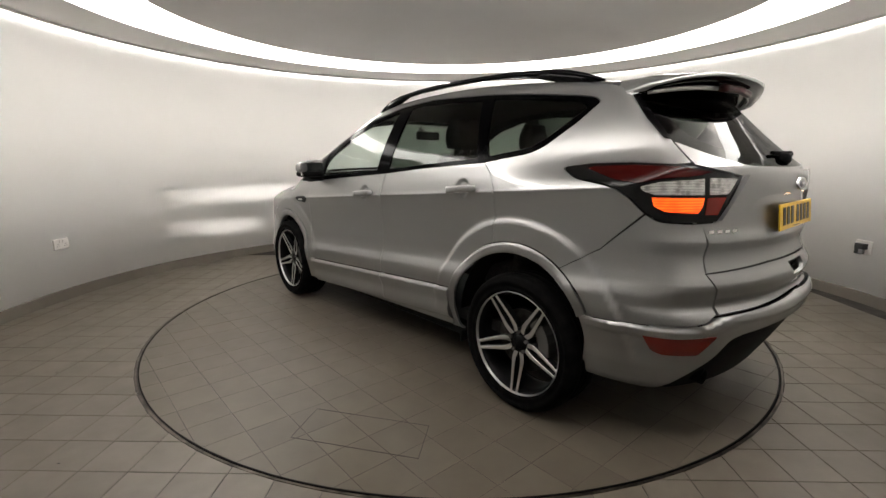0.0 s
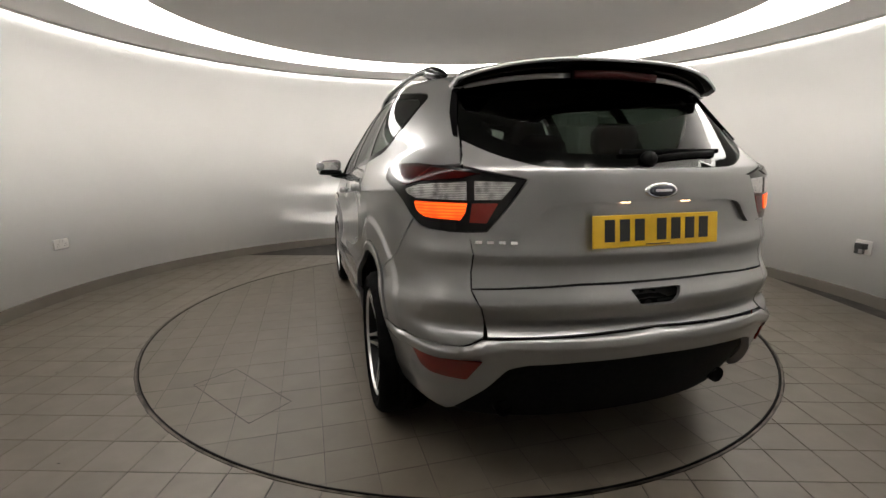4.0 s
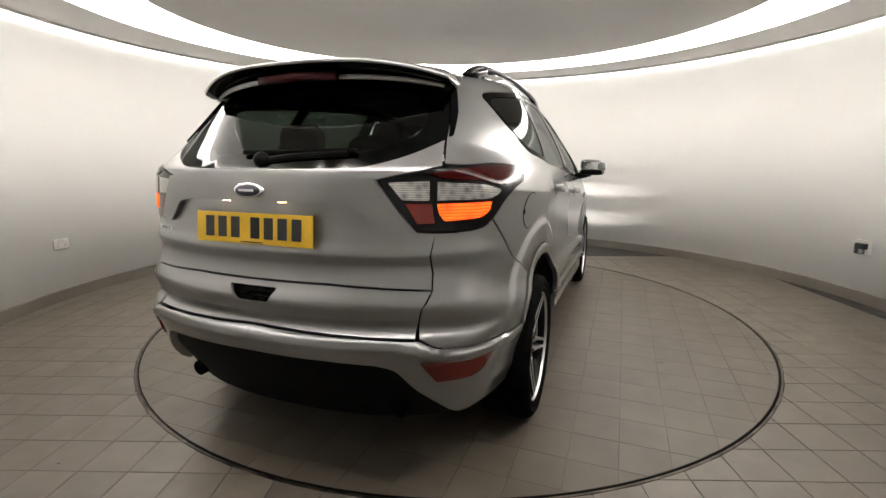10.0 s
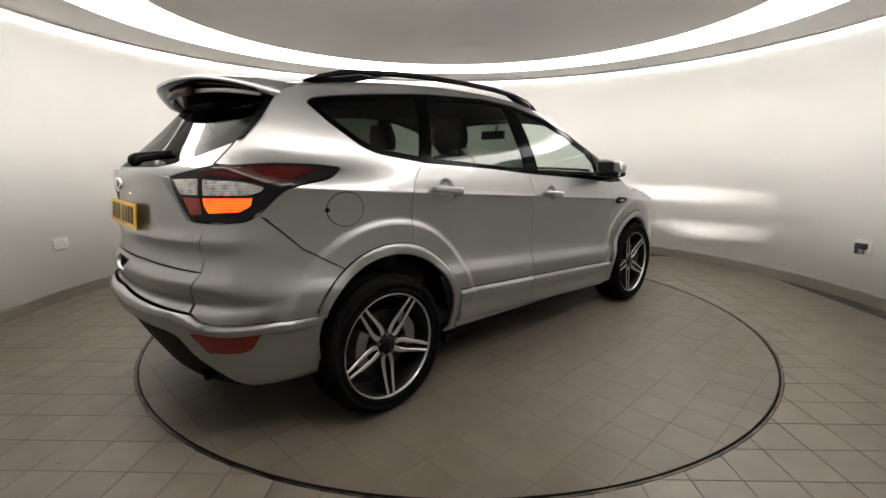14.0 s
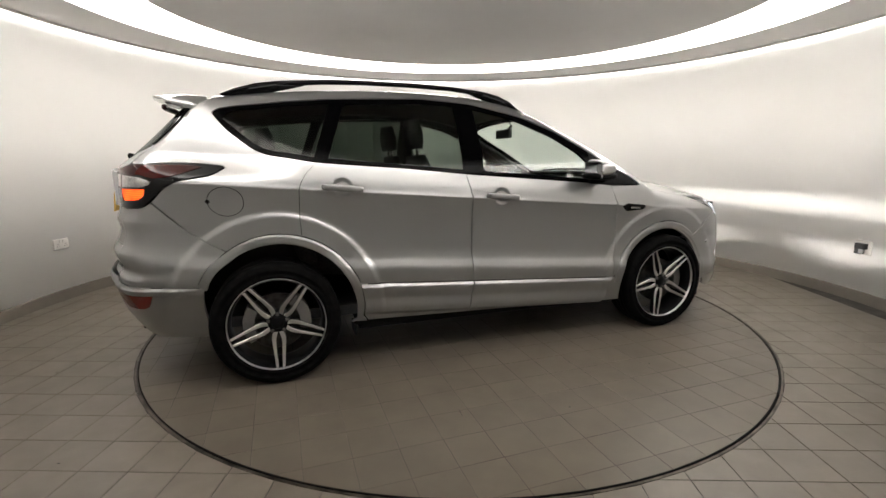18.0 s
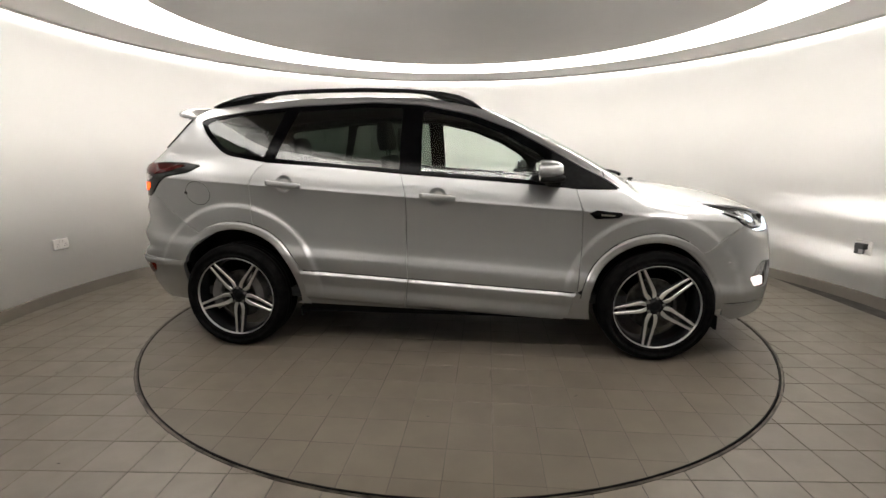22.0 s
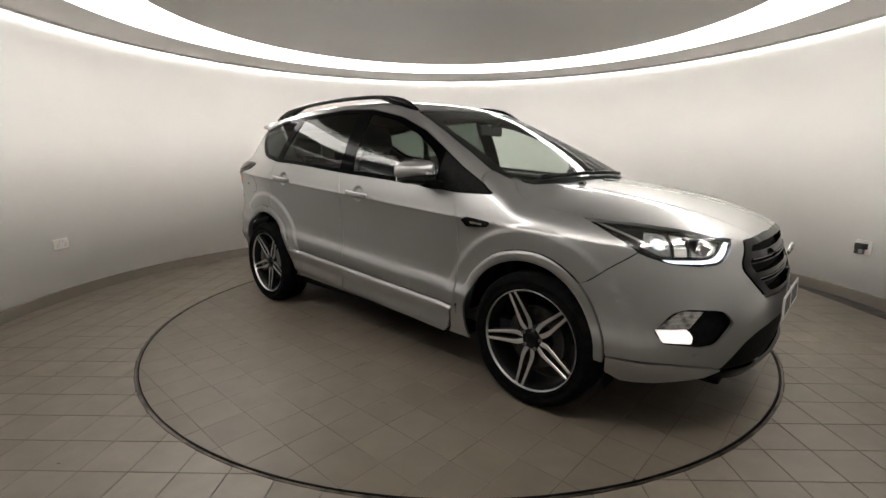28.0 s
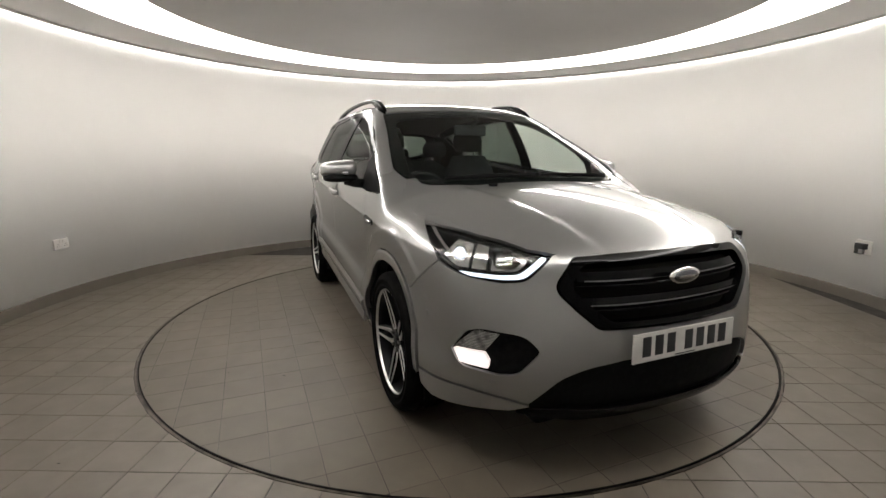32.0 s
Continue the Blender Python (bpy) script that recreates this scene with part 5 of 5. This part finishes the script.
pr = [(0.178 + 0.015 * math.cos(a * math.pi / 5), 0.015 * math.sin(a * math.pi / 5)) for a in range(10)]
lathe(bm, pr, 40, closed=True)
box(bm, 0, 0, 0, 0.30, 0.02, 0.045, 0.006)
box(bm, 0, 0, -0.08, 0.045, 0.02, 0.15, 0.006)
box(bm, 0, 0.005, 0, 0.12, 0.035, 0.10, 0.012)
moved(bm, pose(0.47, -0.37, 0.985, 0, 0, 90) @ pose(0, 0, 0, -24, 0, 0))
part("steering_wheel", bm, M_CABIN, car, "black three-spoke steering wheel", smooth=True)
bm = bmesh.new()
box(bm, 0.44, -0.02, 1.435, 0.03, 0.24, 0.07, 0.012)
tube(bm, [(0.45, -0.02, 1.45), (0.52, 0.0, 1.50), (0.50, 0.0, 1.53)], 0.02, 0.02)
rvm = part("rear_view_mirror", bm, M_CABIN, car)


def seat(x, y, width, back_h, lean=14):
    root = new("seat")
    root.parent = car
    root.matrix_basis = pose(x, y, 0.0)
    bm = bmesh.new()
    tube(bm, [(-0.22, 0, 0.60), (0.0, 0, 0.585), (0.22, 0, 0.60), (0.30, 0, 0.60)], width, 0.17, taper=[0.95, 1, 1, 0.9])
    part("cushion", bm, M_SEAT, root, smooth=True)
    bm = bmesh.new()
    t = math.tan(radians(lean))
    tube(bm, [(-0.22 - t * k * back_h / 6, 0, 0.62 + k * back_h / 6) for k in range(7)], width, 0.13, up=(1, 0, 0), taper=[1.0, 1.04, 1.05, 1.02, 0.97, 0.86, 0.62])
    part("backrest", bm, M_SEAT, root, smooth=True)
    return root, (-0.22 - t * back_h, 0.62 + back_h)


def headrest(root, hx, hz, y=0.0, w=0.26, h=0.19):
    bm = bmesh.new()
    tube(bm, [(hx - 0.01, y, hz + 0.045), (hx - 0.015, y, hz + 0.09), (hx - 0.02, y, hz + 0.15), (hx - 0.03, y, hz + 0.045 + h)], w, 0.10, up=(1, 0, 0), taper=[0.86, 1, 1, 0.75])
    part("headrest", bm, M_SEAT, root, smooth=True)
    bm = bmesh.new()
    for q in (-0.06, 0.06):
        tube(bm, [(hx, y + q, hz - 0.04), (hx - 0.01, y + q, hz + 0.08)], 0.014, 0.014)
    part("headrest_posts", bm, M_CABIN, root)


for sy in (-0.37, 0.37):
    root, (hx, hz) = seat(-0.02, sy, 0.50, 0.64)
    headrest(root, hx, hz)
root, (hx, hz) = seat(-0.92, 0.0, 1.28, 0.60, 18)
for q in (-0.42, 0.42):
    headrest(root, hx, hz, q, 0.25, 0.15)
headrest(root, hx, hz - 0.05, 0.0, 0.22, 0.13)
bm = bmesh.new()
box(bm, -1.56, 0, 1.06, 0.62, 1.2, 0.02, 0.005)
part("parcel_shelf", bm, M_CABIN, car)

# wipers
bm = bmesh.new()
tube(bm, [(-2.135, -0.01, 1.232), (-2.125, -0.10, 1.245), (-2.105, -0.22, 1.252), (-2.085, -0.33, 1.258)], 0.018, 0.022)
wr = part("rear_wiper", bm, M_TRIM, car, "black rear wiper", smooth=True)
bm = bmesh.new()
tube(bm, [(-2.112, 0.10, 1.262), (-2.113, -0.05, 1.262), (-2.10, -0.20, 1.265), (-2.075, -0.36, 1.266)], 0.016, 0.016)
part("blade", bm, M_RUBBER, wr)
bm = bmesh.new()
bmesh.ops.create_uvsphere(bm, u_segments=16, v_segments=10, radius=0.03, matrix=pose(-2.135, 0, 1.235))
part("pivot_cap", bm, M_TRIM, wr, smooth=True)
for y0, y1, x1 in ((-0.52, 0.06, 1.225), (0.02, 0.56, 1.175)):
    bm = bmesh.new()
    n = 8
    pts = [(x, y0 + (y1 - y0) * k / n) for k in range(n + 1) for x in [1.205 - 0.14 * (y0 + (y1 - y0) * k / n) ** 2]]
    tube(bm, [(x, y, float(lay([x], [y], "top")[0, 2]) + 0.018) for x, y in pts], 0.016, 0.020)
    part("front_wiper", bm, M_TRIM, car, "black windscreen wiper", smooth=True)
bm = bmesh.new()
box(bm, 1.30, -0.30, hood_z(1.30, 0.30) + 0.006, 0.03, 0.04, 0.014, 0.004)
part("washer_jet", bm, M_TRIM, car)


# plates and badges; the characters are plain bars
def plate(name, x, z, facing, tilt, face, label):
    root = new(name)
    root.parent = car
    root.matrix_basis = pose(x, 0, z, 0, 0, 90 if facing > 0 else -90) @ pose(0, 0, 0, tilt, 0, 0)
    tagged(root, label)
    bm = bmesh.new()
    box(bm, 0, 0, 0, 0.520, 0.006, 0.111, 0.0025)
    part("sheet", bm, face, root)
    for cx in (-0.195, -0.135, -0.075, 0.015, 0.075, 0.135, 0.195):
        bm = bmesh.new()
        box(bm, cx, -0.0038, 0.003, 0.040, 0.002, 0.076, 0.0008)
        part("character_bar", bm, M_INK, root)
    bm = bmesh.new()
    box(bm, 0, -0.0038, -0.048, 0.10, 0.0016, 0.004)
    part("maker_bar", bm, M_INK, root)
    return root


plate("rear_number_plate", -2.208, 0.994, -1, -6, M_PLATE_Y, "yellow rear number plate with black bars")
plate("front_number_plate", 2.284, 0.562, 1, -2, M_PLATE_W, "white front number plate with black bars")
for y in (-0.125, 0.125):
    bm = bmesh.new()
    box(bm, -2.190, y, 1.092, 0.014, 0.03, 0.005, 0.001)
    part("plate_lamp", bm, M_PLATELAMP, car, "lit plate lamp")


def oval_badge(x, z, tilt, facing, w, h):
    root = new("oval_badge")
    root.parent = car
    root.matrix_basis = pose(x, 0, z, 0, 0, 90 if facing > 0 else -90) @ pose(0, 0, 0, tilt, 0, 0)
    for nm, k, d, m_ in (("rim", 1.0, 0.010, M_CHROME), ("field", 0.84, 0.013, M_BADGE)):
        bm = bmesh.new()
        lathe(bm, [(1.0, 0.0), (0.97, -d * 0.8), (0.85, -d), (0.001, -d - 0.0015)], 40)
        for v in bm.verts:
            v.co = Vector((v.co.x * w / 2 * k, v.co.y, v.co.z * h / 2 * (k if k == 1 else 0.78)))
        part(nm, bm, m_, root, smooth=True)
    bm = bmesh.new()
    box(bm, 0, -0.0155, 0, w * 0.5, 0.002, h * 0.16, 0.001)
    part("script_bar", bm, M_CHROME, root)


oval_badge(-2.208, 1.130, -4, -1, 0.134, 0.056)
oval_badge(2.252, 0.808, 8, 1, 0.150, 0.066)
for k in range(4):
    bm = bmesh.new()
    y = 0.630 - 0.036 * k
    q = lay([wrap_s(-2.1 - 0.02 * k, y)], [0.957], "fan")[0]
    box(bm, 0, 0, 0, 0.005, 0.024, 0.013, 0.002, pose(q[0] - 0.003, q[1], q[2], 0, 0, -26 + 3 * k))
    part("lettering_bar", bm, M_CHROME, car, "chrome model badge bar")


# ---- wall fittings ----
def on_wall(angle, z):
    return pose(ROOM_C[0], ROOM_C[1], z, 0, 0, angle) @ pose(ROOM_R, 0, 0, 0, 0, 90)


socket = thing("wall_socket", "white double power socket on curved wall", "socket")
socket.matrix_basis = on_wall(176.6, 0.507)
bm = bmesh.new()
box(bm, 0, 0.007, 0, 0.147, 0.016, 0.087, 0.004)
part("faceplate", bm, M_PLASTIC_W, socket)
for cx in (-0.037, 0.037):
    bm = bmesh.new()
    for dx, dz, w_, h_ in ((0, 0.0, 0.005, 0.009), (-0.011, -0.018, 0.008, 0.005), (0.011, -0.018, 0.008, 0.005)):
        box(bm, cx + dx, 0.0155, dz, w_, 0.002, h_)
    part("socket_holes", bm, M_GAP, socket)
    bm = bmesh.new()
    box(bm, cx * 0.45, 0.017, 0.022, 0.012, 0.006, 0.02, 0.002)
    part("rocker_switch", bm, M_PLASTIC_W, socket)
bm = bmesh.new()
box(bm, 0, 0.004, -0.046, 0.147, 0.010, 0.006)
part("base", bm, M_PLASTIC_G, socket)
plug = thing("isolator_switch", "black isolator switch with grey plate on wall", "switch")
plug.matrix_basis = on_wall(4.4, 0.475)
bm = bmesh.new()
box(bm, 0.0, 0.004, 0.006, 0.15, 0.01, 0.12, 0.003)
part("backplate", bm, M_PLASTIC_W, plug)
bm = bmesh.new()
box(bm, 0.0, 0.030, 0.02, 0.085, 0.05, 0.05, 0.008)
box(bm, 0.012, 0.028, -0.02, 0.060, 0.045, 0.06, 0.006)
part("body", bm, M_PLASTIC_B, plug)
bm = bmesh.new()
box(bm, -0.018, 0.042, -0.022, 0.040, 0.02, 0.040, 0.004)
part("grey_cover", bm, M_PLASTIC_G, plug)


# ---- floor tiles, piece by piece ----
def tile_object(poly, z, material, parent, cache):
    whole = len(poly) == 4 and abs(abs(poly[0][0] - poly[2][0]) - abs(cache["size"])) < 1e-6 and abs(abs(poly[0][1] - poly[2][1]) - cache["size"]) < 1e-6
    cx, cy = sum(q[0] for q in poly) / len(poly), sum(q[1] for q in poly) / len(poly)
    if whole and "mesh" in cache:
        me = cache["mesh"]
    else:
        bm = bmesh.new()
        slab(bm, [(x - cx, y - cy) for x, y in poly], -0.008, 0.0)
        if not bm.verts:
            bm.free()
            return
        me = finish("tile", bm, material)
        if whole:
            cache["mesh"] = me
    ob = new("tile", me)
    ob.parent = parent
    ob.location = (cx, cy, z)


def half_disc_clip(poly, radius, keep_inside, c=(0.0, 0.0)):
    if not poly:
        return poly
    mx, my = sum(q[0] for q in poly) / len(poly) - c[0], sum(q[1] for q in poly) / len(poly) - c[1]
    d = math.hypot(mx, my) or 1.0
    nx, ny = mx / d, my / d
    off = nx * c[0] + ny * c[1]
    return clip(poly, nx, ny, radius + off) if keep_inside else clip(poly, -nx, -ny, -radius - off)


PITCH, JOINT = 0.2040, 0.0035
rng = random.Random(4)
cells = []
for i in range(-20, 21):
    for j in range(-20, 21):
        x0, y0 = -0.906 + PITCH * i, -2.118 + 0.2045 * j
        poly = [(x0 + JOINT / 2, y0 + JOINT / 2), (x0 + PITCH - JOINT / 2, y0 + JOINT / 2), (x0 + PITCH - JOINT / 2, y0 + 0.2045 - JOINT / 2), (x0 + JOINT / 2, y0 + 0.2045 - JOINT / 2)]
        cx, cy = x0 + PITCH / 2, y0 + PITCH / 2
        r = math.hypot(cx, cy)
        if r < TABLE_R - 0.16 or r > ROOM_R + 0.12 and not (abs(cx) < 1.4 and -4.45 < cy < 0):
            continue
        if r < TABLE_R + 0.25:
            poly = half_disc_clip(poly, TABLE_R + 0.020, False)
        if len(poly) > 2:
            cells.append((math.hypot(cx, cy + 3.75), poly))
cells.sort(key=lambda c: c[0])
cache = {"size": PITCH - JOINT}
for _, poly in cells[:300]:
    tile_object(poly, rng.uniform(-0.0004, 0.0004), M_TILE, floor, cache)
bm = bmesh.new()
for _, poly in cells[300:]:
    slab(bm, poly, -0.008, rng.uniform(-0.0004, 0.0004))
rest = part("far_tiles", bm, M_TILE, floor)
tagged(rest, kind="stuff")

cells = []
for i in range(-6, 20):
    for j in range(-19, 6):
        x0, y0 = -1.312 + 0.2025 * i, 1.327 + 0.2040 * j
        jt = 0.0018
        poly = [(x0 + jt / 2, y0 + jt / 2), (x0 + 0.2025 - jt / 2, y0 + jt / 2), (x0 + 0.2025 - jt / 2, y0 + 0.2040 - jt / 2), (x0 + jt / 2, y0 + 0.2040 - jt / 2)]
        cx, cy = x0 + 0.1, y0 + 0.1
        r = math.hypot(cx, cy)
        if r > TABLE_R + 0.15:
            continue
        if r > TABLE_R - 0.25:
            poly = half_disc_clip(poly, TABLE_R - 0.008, True)
        if len(poly) > 2:
            cells.append((-r, poly))
cells.sort(key=lambda c: c[0])
cache = {"size": -1.0}
for _, poly in cells[:300]:
    tile_object(poly, rng.uniform(-0.0005, 0.0003), M_TILE_T, turntable, cache)
bm = bmesh.new()
for _, poly in cells[300:]:
    slab(bm, poly, -0.008, rng.uniform(-0.0005, 0.0003))
rest = part("inner_tiles", bm, M_TILE_T, turntable)
tagged(rest, kind="stuff")


# cut lines of an access hatch in the turntable
HATCH = [(-0.738, 1.602), (-0.888, 1.802), (-1.388, 1.460), (-1.228, 1.272)]
for (xa, ya), (xb, yb) in zip(HATCH, HATCH[1:] + HATCH[:1]):
    bm = bmesh.new()
    ln = math.hypot(xb - xa, yb - ya)
    box(bm, 0, 0, 0, ln, 0.003, 0.0012)
    moved(bm, pose((xa + xb) / 2, (ya + yb) / 2, 0.0006, 0, 0, math.degrees(math.atan2(yb - ya, xb - xa))))
    part("hatch_line", bm, M_GROUT, turntable, "dark cut line of an access hatch")


# small chips and scuffs in the tiles
for host, x, y, a, ln in ((turntable, 0.752, -1.416, 40, 0.022), (turntable, -0.008, -1.686, 0, 0.012), (turntable, 0.584, -1.719, 0, 0.007), (turntable, 0.30, -1.20, 88, 0.09), (turntable, -0.55, -1.55, 84, 0.06), (turntable, -1.62, 0.55, 20, 0.015), (turntable, 1.30, 0.95, 60, 0.018), (floor, -1.636, -2.073, 0, 0.014), (floor, 1.02, -2.62, 30, 0.010), (floor, -2.35, -1.25, 70, 0.012)):
    bm = bmesh.new()
    box(bm, 0, 0, 0, ln, 0.0045 if ln < 0.05 else 0.003, 0.0012, 0.0004)
    moved(bm, pose(x, y, 0.0008, 0, 0, a))
    part("chip_mark", bm, M_GROUT, host, "dark chip in a tile")


# ---- motion: the turntable carries the car round at a steady pace ----
def motions():
    rows_t, rows_c = [], []
    for i in range(33):
        a = 132.25 - 6.195 * i
        rows_t.append((float(i), pose(0, 0, 0, 0, 0, a)))
        rows_c.append((float(i), pose(0, 0, 0, 0, 0, a) @ pose(-0.038, -0.038, 0)))
    walk(turntable, rows_t)
    walk(car, rows_c)


motions()
